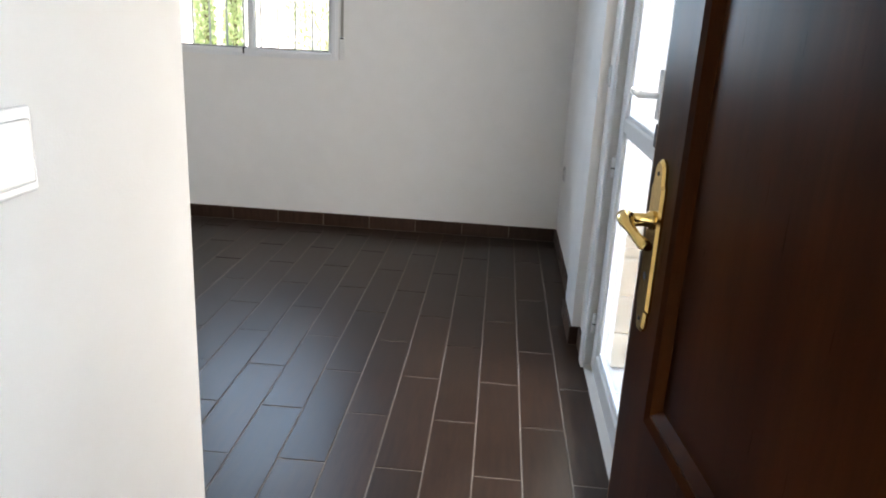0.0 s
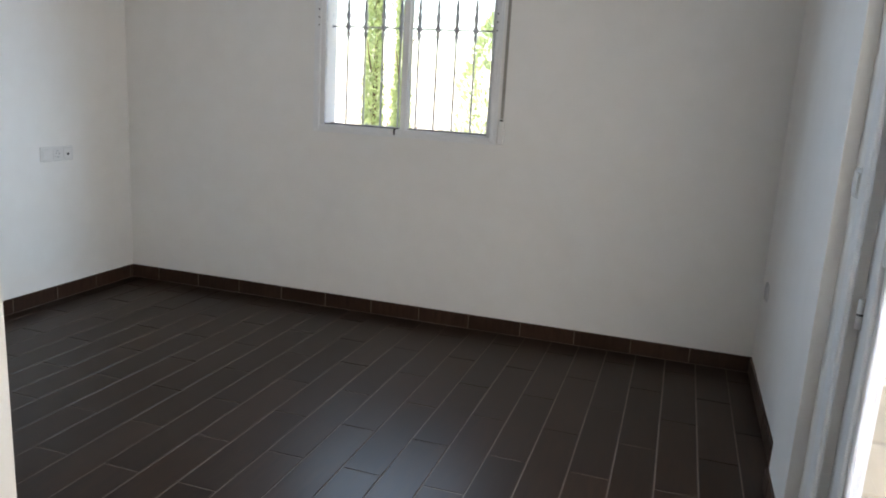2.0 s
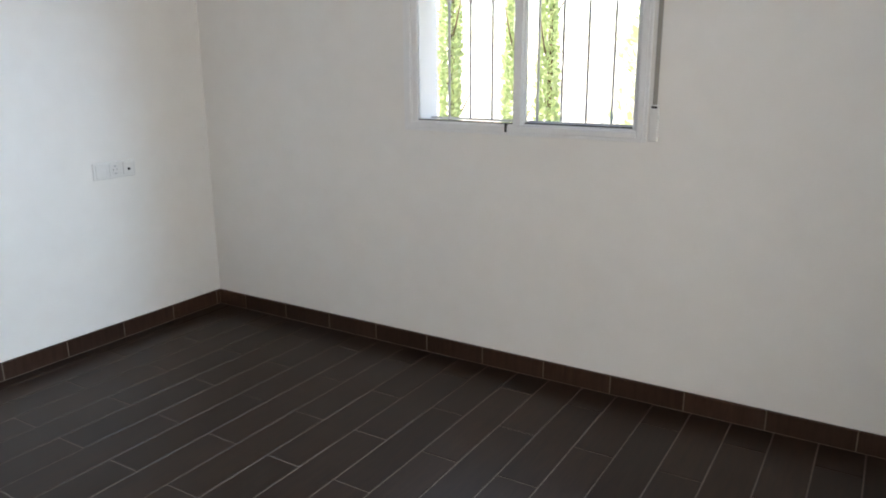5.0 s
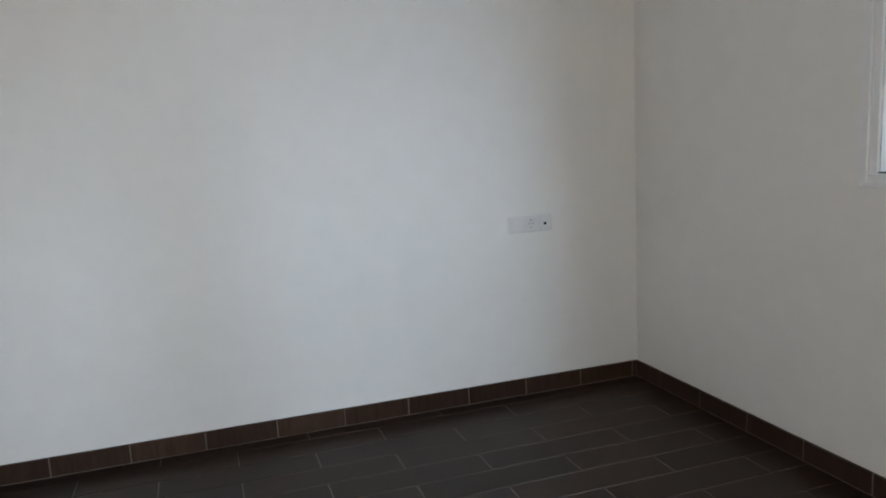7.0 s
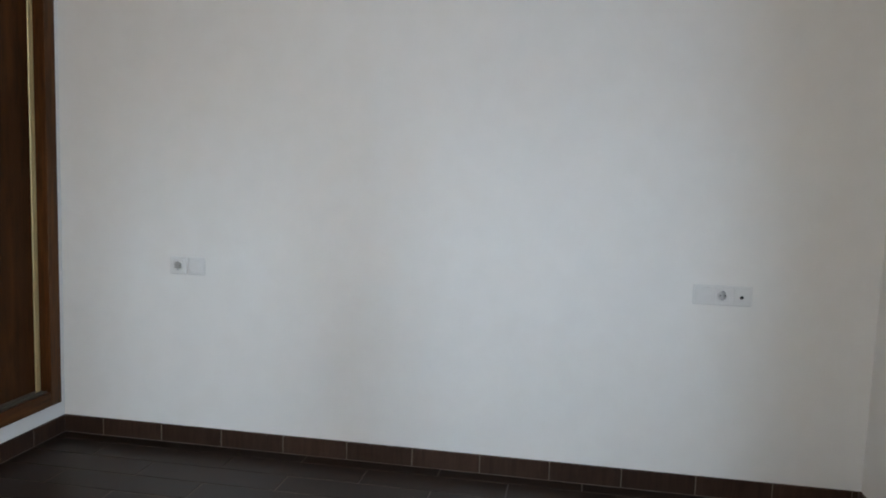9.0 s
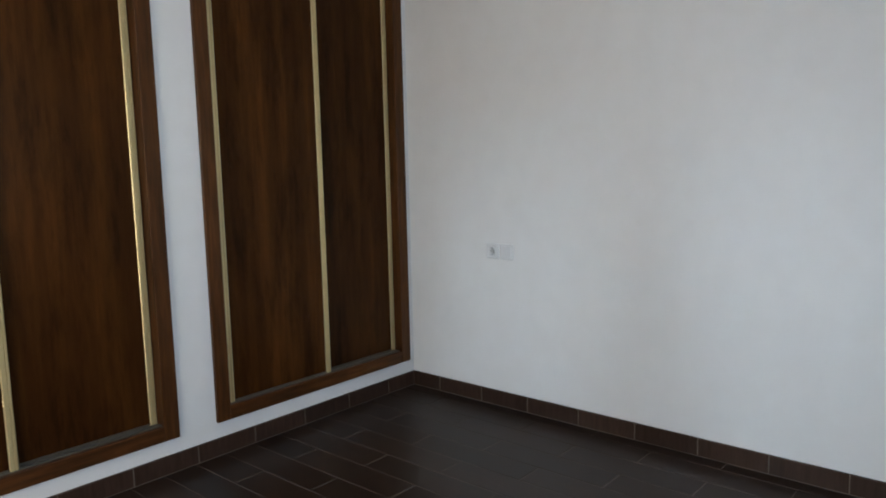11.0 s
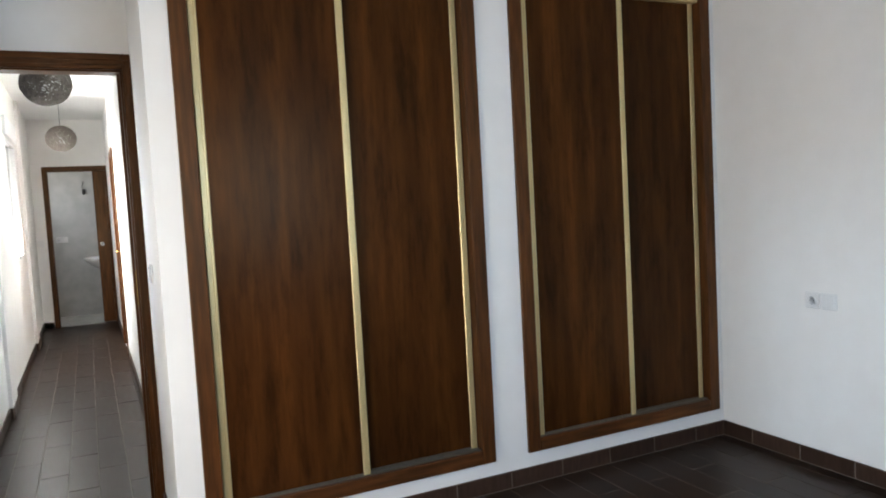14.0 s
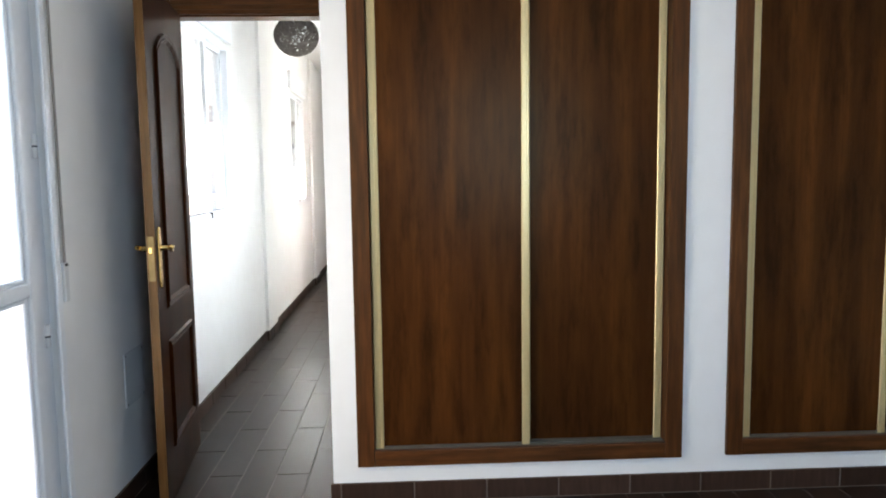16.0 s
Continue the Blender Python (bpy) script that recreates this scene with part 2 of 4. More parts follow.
# ---- mesh helpers ----
def box(bm, x0, x1, y0, y1, z0, z1, r=0.0, seg=1):
    made = bmesh.ops.create_cube(bm, size=1.0)["verts"]
    for v in made:
        v.co = Vector((x0 + (v.co.x + 0.5) * (x1 - x0), y0 + (v.co.y + 0.5) * (y1 - y0), z0 + (v.co.z + 0.5) * (z1 - z0)))
    if r:
        edges = list({e for v in made for e in v.link_edges})
        bmesh.ops.bevel(bm, geom=edges, offset=r, segments=seg, profile=0.5, affect='EDGES')
    return bm


def boxed(*args, **kw):
    return box(bmesh.new(), *args, **kw)


def lathe(bm, profile, at=(0, 0, 0), axis='Z', n=16):
    """Turns (radius, height) pairs about an axis through at."""
    rings = []
    for rad, h in profile:
        ring = []
        for k in range(n):
            a = 2 * math.pi * k / n
            p = (rad * math.cos(a), rad * math.sin(a), h)
            if axis == 'X':
                p = (h, rad * math.cos(a), rad * math.sin(a))
            elif axis == 'Y':
                p = (rad * math.sin(a), h, rad * math.cos(a))
            ring.append(bm.verts.new(Vector(p) + Vector(at)))
        rings.append(ring)
    for a, b in zip(rings, rings[1:]):
        for k in range(n):
            f = bm.faces.new((a[k], a[(k + 1) % n], b[(k + 1) % n], b[k]))
            f.smooth = True
    bm.faces.new(list(reversed(rings[0])))
    bm.faces.new(rings[-1])
    return bm


def tube(bm, points, radius, n=10, flat=1.0):
    """A round rod along points; radius may be a number or a list."""
    pts = [Vector(p) for p in points]
    rings = []
    for i, p in enumerate(pts):
        d = (pts[min(i + 1, len(pts) - 1)] - pts[max(i - 1, 0)]).normalized()
        side = d.cross(Vector((0, 0, 1)) if abs(d.z) < 0.9 else Vector((1, 0, 0))).normalized()
        up = side.cross(d)
        rr = radius[i] if isinstance(radius, (list, tuple)) else radius
        rings.append([bm.verts.new(p + side * rr * math.cos(2 * math.pi * k / n) + up * rr * flat * math.sin(2 * math.pi * k / n)) for k in range(n)])
    for a, b in zip(rings, rings[1:]):
        for k in range(n):
            f = bm.faces.new((a[k], a[(k + 1) % n], b[(k + 1) % n], b[k]))
            f.smooth = True
    bm.faces.new(list(reversed(rings[0])))
    bm.faces.new(rings[-1])
    return bm


def mesh_of(name, bm, mat):
    bmesh.ops.recalc_face_normals(bm, faces=bm.faces)
    me = bpy.data.meshes.new(name)
    bm.to_mesh(me)
    bm.free()
    me.materials.append(mat)
    return me


def part(name, bm, mat, parent, label=""):
    ob = new(name, mesh_of(name, bm, mat))
    ob.parent = parent
    if label:
        tagged(ob, label)
    return ob


def thing(name, m, label, category, group="", kind=""):
    ob = new(name)
    ob.empty_display_size = 0.1
    ob.matrix_basis = m
    return tagged(ob, label, category, group, kind)


def structure(name, bm, mat, label, category):
    return tagged(new(name, mesh_of(name, bm, mat)), label, category, kind="structure")


def holed(axis, a0, a1, u0, u1, z0, z1, holes):
    """A wall between a0 and a1 along axis, from u0 to u1, with rectangular holes (u0, u1, z0, z1)."""
    bm = bmesh.new()
    us = sorted({u0, u1, *[h[0] for h in holes], *[h[1] for h in holes]})
    zs = sorted({z0, z1, *[h[2] for h in holes], *[h[3] for h in holes]})
    full = {(i, j): not any(h[0] < (us[i] + us[i + 1]) / 2 < h[1] and h[2] < (zs[j] + zs[j + 1]) / 2 < h[3] for h in holes)
            for i in range(len(us) - 1) for j in range(len(zs) - 1)}
    vs = {}

    def v(a, i, j):
        if (a, i, j) not in vs:
            vs[a, i, j] = bm.verts.new((a, us[i], zs[j]) if axis == 'x' else (us[i], a, zs[j]))
        return vs[a, i, j]

    for (i, j), on in full.items():
        if not on:
            continue
        for a in (a0, a1):
            bm.faces.new((v(a, i, j), v(a, i + 1, j), v(a, i + 1, j + 1), v(a, i, j + 1)))
        for di, dj, p, q in ((-1, 0, (i, j), (i, j + 1)), (1, 0, (i + 1, j), (i + 1, j + 1)), (0, -1, (i, j), (i + 1, j)), (0, 1, (i, j + 1), (i + 1, j + 1))):
            if not full.get((i + di, j + dj), False):
                bm.faces.new((v(a0, *p), v(a0, *q), v(a1, *q), v(a1, *p)))
    return bm


# ---- plan ----
YN, XE, ZC = 3.425, 3.684, 2.537          # north wall, east wall, bedroom ceiling
XB = 2.856                              # east side of the wardrobe block
YD = -0.716                              # room face of the door wall
DOOR = (2.903, 3.612, 2.037)              # bedroom door opening: west side, east side, height
YC, XC, ZCC = -7.60, 2.815, 2.635         # corridor: end wall, west wall, ceiling
WIN = (1.270, 2.303, 1.022, 2.12)         # bedroom window
FD = (0.405, 1.702, 0.0, 2.12)            # french door, along y
CWA = (-2.03, -1.0, 1.06, 2.12)
CWB = (-5.42, -4.48, 1.03, 2.12)
W1 = (0.040, 1.276, 0.151, 2.426)       # wardrobe frames
W2 = (1.457, 2.757, 0.148, 2.426)
BATH = (2.845, 3.496, 1.983)
PX, PY0, PY1 = 3.647, 1.892, 2.216      # bedroom pillar: face, south and north side
QX, Q1, Q2 = 3.658, (-3.345, -2.965), (-6.28, -5.92)   # corridor pillars

# ---- structure ----
structure("wall_west", boxed(-0.2, 0, -0.9, YN + 0.25, -0.1, 2.9), WALL, "white painted wall with sockets on it", "wall")
structure("wall_north", holed('y', YN, YN + 0.25, 0.0, XE + 0.25, -0.1, 2.9, [WIN]), WALL, "white painted wall with a barred window", "wall")
structure("wall_east", holed('x', XE, XE + 0.25, YC - 0.025, YN, -0.1, 2.9, [FD, CWA, CWB]), WALL, "white painted outer wall with glazed openings", "wall")
structure("wall_south", holed('y', -0.10, 0.0, 0.0, XB, -0.1, 2.9, [(W1[0] + 0.02, W1[1] - 0.02, W1[2] + 0.02, W1[3] - 0.02), (W2[0] + 0.02, W2[1] - 0.02, W2[2] + 0.02, W2[3] - 0.02)]), WALL,
          "white painted wall round the built-in wardrobes", "wall")
structure("wall_return", boxed(XB - 0.10, XB, YD, -0.10, -0.1, 2.9), WALL, "white painted wardrobe side wall by the door", "wall")
structure("wall_wardrobe_back", boxed(0.0, XB - 0.10, -0.71, -0.65, -0.1, 2.9), WALL, "plain wall behind the wardrobes", "wall")
structure("wall_door", holed('y', YD - 0.10, YD, XB - 0.10, XE, -0.1, 2.9, [(DOOR[0] - 0.03, DOOR[1] + 0.03, -0.1, DOOR[2] + 0.03)]), WALL, "white painted wall round the bedroom door", "wall")
structure("pillar_bedroom", boxed(PX, XE, PY0, PY1, -0.1, 2.9), WALL, "white painted pillar beside the french door", "pillar")
structure("pillar_corridor", boxed(QX, XE, *Q1, -0.1, 2.9), WALL, "white painted pillar in the corridor", "pillar")
structure("pillar_corridor_end", boxed(QX, XE, *Q2, -0.1, 2.9), WALL, "white painted pillar in the corridor", "pillar")
SIDE_DOOR = (-5.75, -4.95, 0.0, 2.02)
structure("wall_corridor_west", holed('x', XC - 0.12, XC, YC, YD - 0.10, -0.1, 2.9, [SIDE_DOOR]), WALL, "white painted corridor wall", "wall")
structure("wall_corridor_end", holed('y', YC - 0.12, YC, XC - 0.12, XE, -0.1, 2.9, [(BATH[0] - 0.03, BATH[1] + 0.03, -0.1, BATH[2] + 0.03)]), WALL, "white painted corridor end wall", "wall")
structure("wall_bathroom", holed('y', -8.85, -8.65, 2.5, 4.1, -0.1, 2.9, []), BATHTILE, "grey tiled bathroom back wall", "wall")
structure("wall_bathroom_side", boxed(2.62, 2.74, -8.65, YC - 0.12, -0.1, 2.9), BATHTILE, "grey tiled bathroom side wall", "wall")
# the hole is an unseen opening, added behind the bathroom's fill lamp
structure("wall_bathroom_outer", holed('x', 3.85, 4.05, -8.65, YC, -0.1, 2.9, [(-8.3, -7.7, 1.5, 2.2)]), BATHTILE, "grey tiled bathroom outer wall", "wall")
structure("wall_side_room", boxed(0.9, 1.0, -7.5, -0.9, -0.1, 2.9), WALL, "plain wall of the side room", "wall")
structure("ceiling", boxed(0.0, XE, -0.10, YN, ZC, ZC + 0.1), CEIL, "white painted bedroom ceiling", "ceiling")
structure("ceiling_recess", boxed(XB, XE, YD, -0.10, ZC, ZC + 0.1), CEIL, "white painted ceiling over the door recess", "ceiling")
structure("ceiling_corridor", boxed(XC, XE, YC, YD - 0.10, ZCC, ZCC + 0.1), CEIL, "white painted corridor ceiling", "ceiling")
structure("roof", boxed(-0.5, 4.10, -9.2, 3.9, 2.9, 3.05), OUTWALL, "flat white roof slab", "roof")

# door casings
def casing(name, axis_y, depth, x0, x1, h, label, width=0.07, sides=(1, -1)):
    ob = thing(name, pose(0, 0, 0), label, "door frame", kind="structure")
    y0, y1 = axis_y - depth, axis_y
    for xa, xb in ((x0 - 0.03, x0), (x1, x1 + 0.03)):
        part("jamb", boxed(xa, xb, y0, y1, 0, h + 0.03, r=0.002), FRAMEWOOD, ob)
    part("head_jamb", boxed(x0, x1, y0, y1, h, h + 0.03, r=0.002), RAILWOOD, ob)
    for s in sides:
        face = y1 if s > 0 else y0
        for step, (w0, w1, d) in enumerate(((0.0, 1.0, 0.009), (0.10, 0.62, 0.014), (0.0, 0.30, 0.019))):
            a, b = face, face + s * d
            ya, yb = min(a, b) + (0.0004 * step), max(a, b)
            e0, e1 = 0.008 + w0 * width, 0.008 + w1 * width
            part("architrave_moulding", boxed(x0 - e1, x0 - e0, ya, yb, 0, h + e1, r=0.003), FRAMEWOOD, ob)
            part("architrave_moulding", boxed(x1 + e0, x1 + e1, ya, yb, 0, h + e1, r=0.003), FRAMEWOOD, ob)
            part("architrave_moulding", boxed(x0 - e0, x1 + e0, ya, yb, h + e0, h + e1, r=0.003), RAILWOOD, ob)
    return ob


door1 = casing("door_frame", YD, 0.10, DOOR[0], DOOR[1], DOOR[2], "dark stained wooden door casing round the bedroom door", 0.072)
part("strike_plate", boxed(DOOR[0], DOOR[0] + 0.002, YD - 0.045, YD - 0.015, 0.97, 1.13), BRASS, door1, "brass strike plate")
part("door_stop", boxed(DOOR[0], DOOR[0] + 0.012, YD - 0.085, YD - 0.045, 0, DOOR[2]), FRAMEWOOD, door1)
casing("bathroom_door_frame", YC, 0.12, BATH[0], BATH[1], BATH[2], "brown wooden casing round the bathroom doorway", 0.055)


# bedroom door leaf: local x from the hinge to the free edge, y across its thickness, z up
def moulding_loop(bm, outline, w, h, y, s):
    """A raised moulding that follows a closed outline in the xz plane."""
    n = len(outline)
    c = Vector((sum(p[0] for p in outline) / n, sum(p[1] for p in outline) / n))
    prof = ((0.0, 0.0), (0.15, 1.0), (0.45, 0.7), (0.6, 0.95), (1.0, -0.35))
    loops = []
    for f, hh in prof:
        ring = []
        for i, p in enumerate(outline):
            a, q, b = Vector(outline[i - 1]), Vector(p), Vector(outline[(i + 1) % n])
            d1, d2 = (q - a).normalized(), (b - q).normalized()
            n1, n2 = Vector((-d1.y, d1.x)), Vector((-d2.y, d2.x))
            m = (n1 + n2).normalized()
            m = m / max(0.4, m.dot(n1))
            if m.dot(c - q) < 0:
                m = -m
            r = q + m * (w * f)
            ring.append(bm.verts.new((r.x, y + s * h * hh, r.y)))
        loops.append(ring)
    for a, b in zip(loops, loops[1:]):
        for i in range(n):
            bm.faces.new((a[i], a[(i + 1) % n], b[(i + 1) % n], b[i]))
    return loops[-1]


leaf = thing("bedroom_door", pose(3.607, YD + 0.012, 0.008, 0, 0, 96.1), "open dark mahogany panelled door with brass handles", "door")
LW, LT, LH = 0.735, 0.035, 2.030
part("door_slab", boxed(0.016, LW - 0.004, 0.0, LT, 0, LH, r=0.002), DOORWOOD, leaf)
part("door_edge", boxed(LW - 0.0035, LW, 0.001, LT - 0.001, 0.001, LH - 0.001), EDGEWOOD, leaf, "lighter brown wooden door edge")
arch = [(0.13, 1.78)] + [(0.13 + (LW - 0.265) * (0.5 - 0.5 * math.cos(math.pi * k / 10)), 1.78 + 0.10 * math.sin(math.pi * k / 10) ** 1.5) for k in range(1, 10)] + [(LW - 0.135, 1.78)]
upper = [(LW - 0.135, 0.77), (0.13, 0.77)] + arch
lower = [(LW - 0.135, 0.20), (0.13, 0.20), (0.13, 0.64), (LW - 0.135, 0.64)]
for s, y in ((1, LT), (-1, 0.0)):
    for outline in (upper, lower):
        bm = bmesh.new()
        moulding_loop(bm, outline, 0.042, 0.011, y + s * 0.0005, s)
        part("panel_moulding", bm, DOORWOOD, leaf)
for s, y in ((1, LT), (-1, 0.0)):
    bm = bmesh.new()
    # long plate with stepped shoulders and a domed crown at both ends, its edge bevelled
    half_plate = [(0.023, 0.0), (0.023, 0.084), (0.018, 0.089), (0.0175, 0.098)] + [(0.0175 * math.cos(a), 0.098 + 0.021 * math.sin(a)) for a in (0.35, 0.7, 1.05, 1.35)]
    side = half_plate[1:] + [(0.0, 0.119)]
    outline = side + [(-u, w) for u, w in reversed(side[:-1])]
    outline = outline + [(u, -w) for u, w in [(-u, w) for u, w in side]] + [(u, -w) for u, w in reversed(side[:-1])]
    rings = []
    for inset, out in ((0.0, -0.001), (0.0, 0.0035), (0.004, 0.0070)):
        rings.append([bm.verts.new((LW - 0.054 + u * (1 - inset / 0.023), y + s * out, 0.984 + w * (1 - inset / 0.119))) for u, w in outline])
    n = len(outline)
    for a, b in zip(rings, rings[1:]):
        for k in range(n):
            bm.faces.new((a[k], a[(k + 1) % n], b[(k + 1) % n], b[k]))
    bm.faces.new(rings[0])
    bm.faces.new(rings[-1])
    plate = part("handle_plate", bm, BRASS, leaf, "polished brass back plate")
    bm = bmesh.new()
    lathe(bm, [(0.012, y), (0.013, y + s * 0.010), (0.009, y + s * 0.016), (0.009, y + s * 0.040)], (LW - 0.054, 0, 1.022), 'Y', 14)
    # twisted lever: a broad grip that turns on edge, then a flat paddle end
    tube(bm, [(LW - 0.046, y + s * 0.036, 1.024), (LW - 0.054, y + s * 0.043, 1.025), (LW - 0.068, y + s * 0.045, 1.022), (LW - 0.084, y + s * 0.042, 1.016), (LW - 0.100, y + s * 0.038, 1.010), (LW - 0.116, y + s * 0.034, 1.006), (LW - 0.128, y + s * 0.032, 1.006)],
         [0.0100, 0.0125, 0.0105, 0.0070, 0.0070, 0.0095, 0.0060], 14, 0.8)
    part("lever", bm, BRASS, plate, "polished brass lever handle")
    bm = bmesh.new()
    for z in (1.084, 0.884):
        lathe(bm, [(0.0032, y + s * 0.006), (0.0028, y + s * 0.0078)], (LW - 0.054, 0, z), 'Y', 8)
    lathe(bm, [(0.006, y + s * 0.006), (0.006, y + s * 0.0075)], (LW - 0.054, 0, 0.945), 'Y', 10)
    part("screw", bm, DARK, plate)
bm = boxed(LW, LW + 0.0015, 0.006, LT - 0.006, 0.90, 1.07)
part("lock_plate", bm, DULLBRASS, leaf, "dull brass lock face plate")
part("latch_bolt", boxed(LW + 0.0015, LW + 0.010, 0.011, LT - 0.011, 1.005, 1.03, r=0.002), BRASS, leaf)
for z in (0.25, 1.05, 1.82):
    part("hinge", lathe(bmesh.new(), [(0.007, z), (0.007, z + 0.09)], (-0.003, -0.004, 0), 'Z', 10), BRASS, leaf, "brass butt hinge")

# bathroom pocket door
pocket = thing("pocket_door", pose(0, 0, 0), "half-open brown wooden sliding bathroom door", "door")
part("door_slab", boxed(BATH[0] - 0.025, 2.985, YC - 0.085, YC - 0.045, 0.01, BATH[2], r=0.003), FRAMEWOOD, pocket)
part("pull", lathe(bmesh.new(), [(0.028, YC - 0.046), (0.028, YC - 0.040), (0.020, YC - 0.041)], (2.93, 0, 1.03), 'Y', 18), CHROME, pocket, "round chrome flush pull")

# side room door, shut, in the corridor wall
side = thing("side_door", pose(0, 0, 0), "brown wooden corridor door in its casing", "door", kind="structure")
for y0, y1 in ((SIDE_DOOR[0], SIDE_DOOR[0] + 0.03), (SIDE_DOOR[1] - 0.03, SIDE_DOOR[1])):
    part("jamb", boxed(XC - 0.12, XC, y0, y1, 0, 2.02), FRAMEWOOD, side)
for y0, y1, z0, z1 in ((SIDE_DOOR[0] - 0.04, SIDE_DOOR[0] + 0.025, 0, 2.06), (SIDE_DOOR[1] - 0.025, SIDE_DOOR[1] + 0.04, 0, 2.06), (SIDE_DOOR[0] + 0.025, SIDE_DOOR[1] - 0.025, 1.995, 2.06)):
    part("architrave", boxed(XC, XC + 0.014, y0, y1, z0, z1, r=0.003), FRAMEWOOD, side)
part("door_slab", boxed(XC - 0.06, XC - 0.02, SIDE_DOOR[0] + 0.03, SIDE_DOOR[1] - 0.03, 0.008, 1.99, r=0.002), FRAMEWOOD, side)
part("lever", tube(bmesh.new(), [(XC - 0.02, -5.05, 1.03), (XC + 0.03, -5.05, 1.03), (XC + 0.034, -5.09, 1.03), (XC + 0.034, -5.16, 1.025)], 0.008, 8), BRASS, side, "brass lever handle")


# ---- windows ----
def sliding_window(name, m, w, h, label, shutter=0.0):
    """Two sliding sashes in a frame. Local x along the wall, y out of the room, z up from the frame's foot; y = 0 is the wall's face."""
    win = thing(name, m, label, "window", kind="structure")
    d0, d1, fw = -0.008, 0.075, 0.026
    for x0, x1, z0, z1 in ((0, fw, 0, h), (w - fw, w, 0, h), (fw, w - fw, 0, fw), (fw, w - fw, h - fw, h)):
        part("window_frame", boxed(x0, x1, d0, d1, z0, z1, r=0.003), PVC, win)
    for x0, x1, z0, z1 in ((-0.012, 0.004, -0.012, h + 0.012), (w - 0.004, w + 0.012, -0.012, h + 0.012), (0.004, w - 0.004, -0.012, 0.004)):
        part("frame_flange", boxed(x0, x1, d0 + 0.003, 0.0, z0, z1, r=0.002), PVC, win)
    half = w / 2 + 0.012
    for k, (xa, xb, ya) in enumerate(((fw - 0.006, half + 0.010, 0.002), (half - 0.022, w - fw + 0.006, 0.034))):
        sw, za, zb = 0.034, fw - 0.008, h - fw + 0.008
        sash = part("sash", boxed(xa, xa + sw, ya, ya + 0.026, za, zb, r=0.003), PVC, win)
        part("stile", boxed(xb - sw, xb, ya, ya + 0.026, za, zb, r=0.003), PVC, sash)
        part("rail", boxed(xa + sw, xb - sw, ya, ya + 0.026, za, za + 0.014, r=0.003), PVC, sash)
        part("rail", boxed(xa + sw, xb - sw, ya, ya + 0.026, zb - 0.035, zb, r=0.003), PVC, sash)
        g = 0.004
        for x0, x1, z0, z1 in ((xa + sw, xb - sw, za + 0.014, za + 0.014 + g),):
            part("gasket", boxed(x0, x1, ya + 0.004, ya + 0.022, z0, z1), DARK, sash)
        pane = part("pane", boxed(xa + sw, xb - sw, ya + 0.010, ya + 0.015, za + 0.014, zb - 0.035), GLASS, sash)
        pane.visible_shadow = False
    part("sash_lock", boxed(half - 0.052, half - 0.044, -0.016, 0.002, 0.0, 0.036, r=0.002), DARK, win, "black sash roller stop")
    for z in (0.56, 0.60, 0.64):
        part("screw", lathe(bmesh.new(), [(0.004, -0.0135), (0.003, -0.0115)], (0.02, 0, z), 'Y', 8), DARK, win)
        part("screw", lathe(bmesh.new(), [(0.004, -0.0135), (0.003, -0.0115)], (w - 0.02, 0, z), 'Y', 8), DARK, win)
    if shutter:
        part("shutter_box", boxed(-0.05, w + 0.05, -0.03, 0.0, h + 0.02, h + 0.19, r=0.006), PVC, win, "white roller shutter box cover")
        n = int(shutter / 0.045)
        for k in range(n):
            z = h - fw - 0.045 * (k + 1)
            part("slat", boxed(fw, w - fw, 0.085, 0.097, z, z + 0.042, r=0.004), PVC, win)
    return win


sliding_window("window_1", pose(WIN[0], YN, WIN[2]), WIN[1] - WIN[0], WIN[3] - WIN[2], "white sliding two-pane window with iron bars outside")
# x local runs along -y in the corridor, y out to the east
sliding_window("window_2", pose(XE, CWA[1], CWA[2], 0, 0, -90), CWA[1] - CWA[0], CWA[3] - CWA[2], "white sliding corridor window with a part-lowered shutter", 0.46)
sliding_window("window_3", pose(XE, CWB[1], CWB[2], 0, 0, -90), CWB[1] - CWB[0], CWB[3] - CWB[2], "white sliding corridor window with a part-lowered shutter", 0.30)


def grille(name, m, w, h, n, label):
    g = thing(name, m, label, "window bars")
    # plain rod with a knop: a drop below the rail, a collar on it, two beads above
    knop = ((0.0055, -0.065), (0.0095, -0.052), (0.0125, -0.038), (0.0085, -0.023), (0.0078, -0.018), (0.0160, -0.009), (0.0178, 0.002), (0.0105, 0.018), (0.0085, 0.030),
            (0.0130, 0.050), (0.0142, 0.064), (0.0085, 0.086), (0.0072, 0.096), (0.0112, 0.114), (0.0065, 0.138), (0.0055, 0.150))
    prof = [(0.0055, 0.0)] + [(r, 0.543 + dz) for r, dz in knop] + [(0.0055, h)]
    first = None
    for k in range(n):
        x = w * (k + 0.5) / n
        if first is None:
            first = part("bar", lathe(bmesh.new(), prof, (0, 0, 0), 'Z', 10), IRON, g)
            first.location = (x, 0, 0)
        else:
            o = first.copy()
            scene.collection.objects.link(o)
            o.location = (x, 0, 0)
    for z in (0.543, h - 0.06):
        part("rail", boxed(-0.03, w + 0.03, -0.003, 0.003, z - 0.004, z + 0.004), IRON, g)
    for x0, x1 in ((-0.03, 0.06), (w - 0.06, w + 0.03)):
        part("fixing_stub", boxed(x0, x1, -0.004, 0.004, 0.046, 0.054), IRON, g)
    part("foot_rail", boxed(-0.03, w + 0.03, -0.005, 0.005, -0.006, 0.004), IRON, g)
    return g


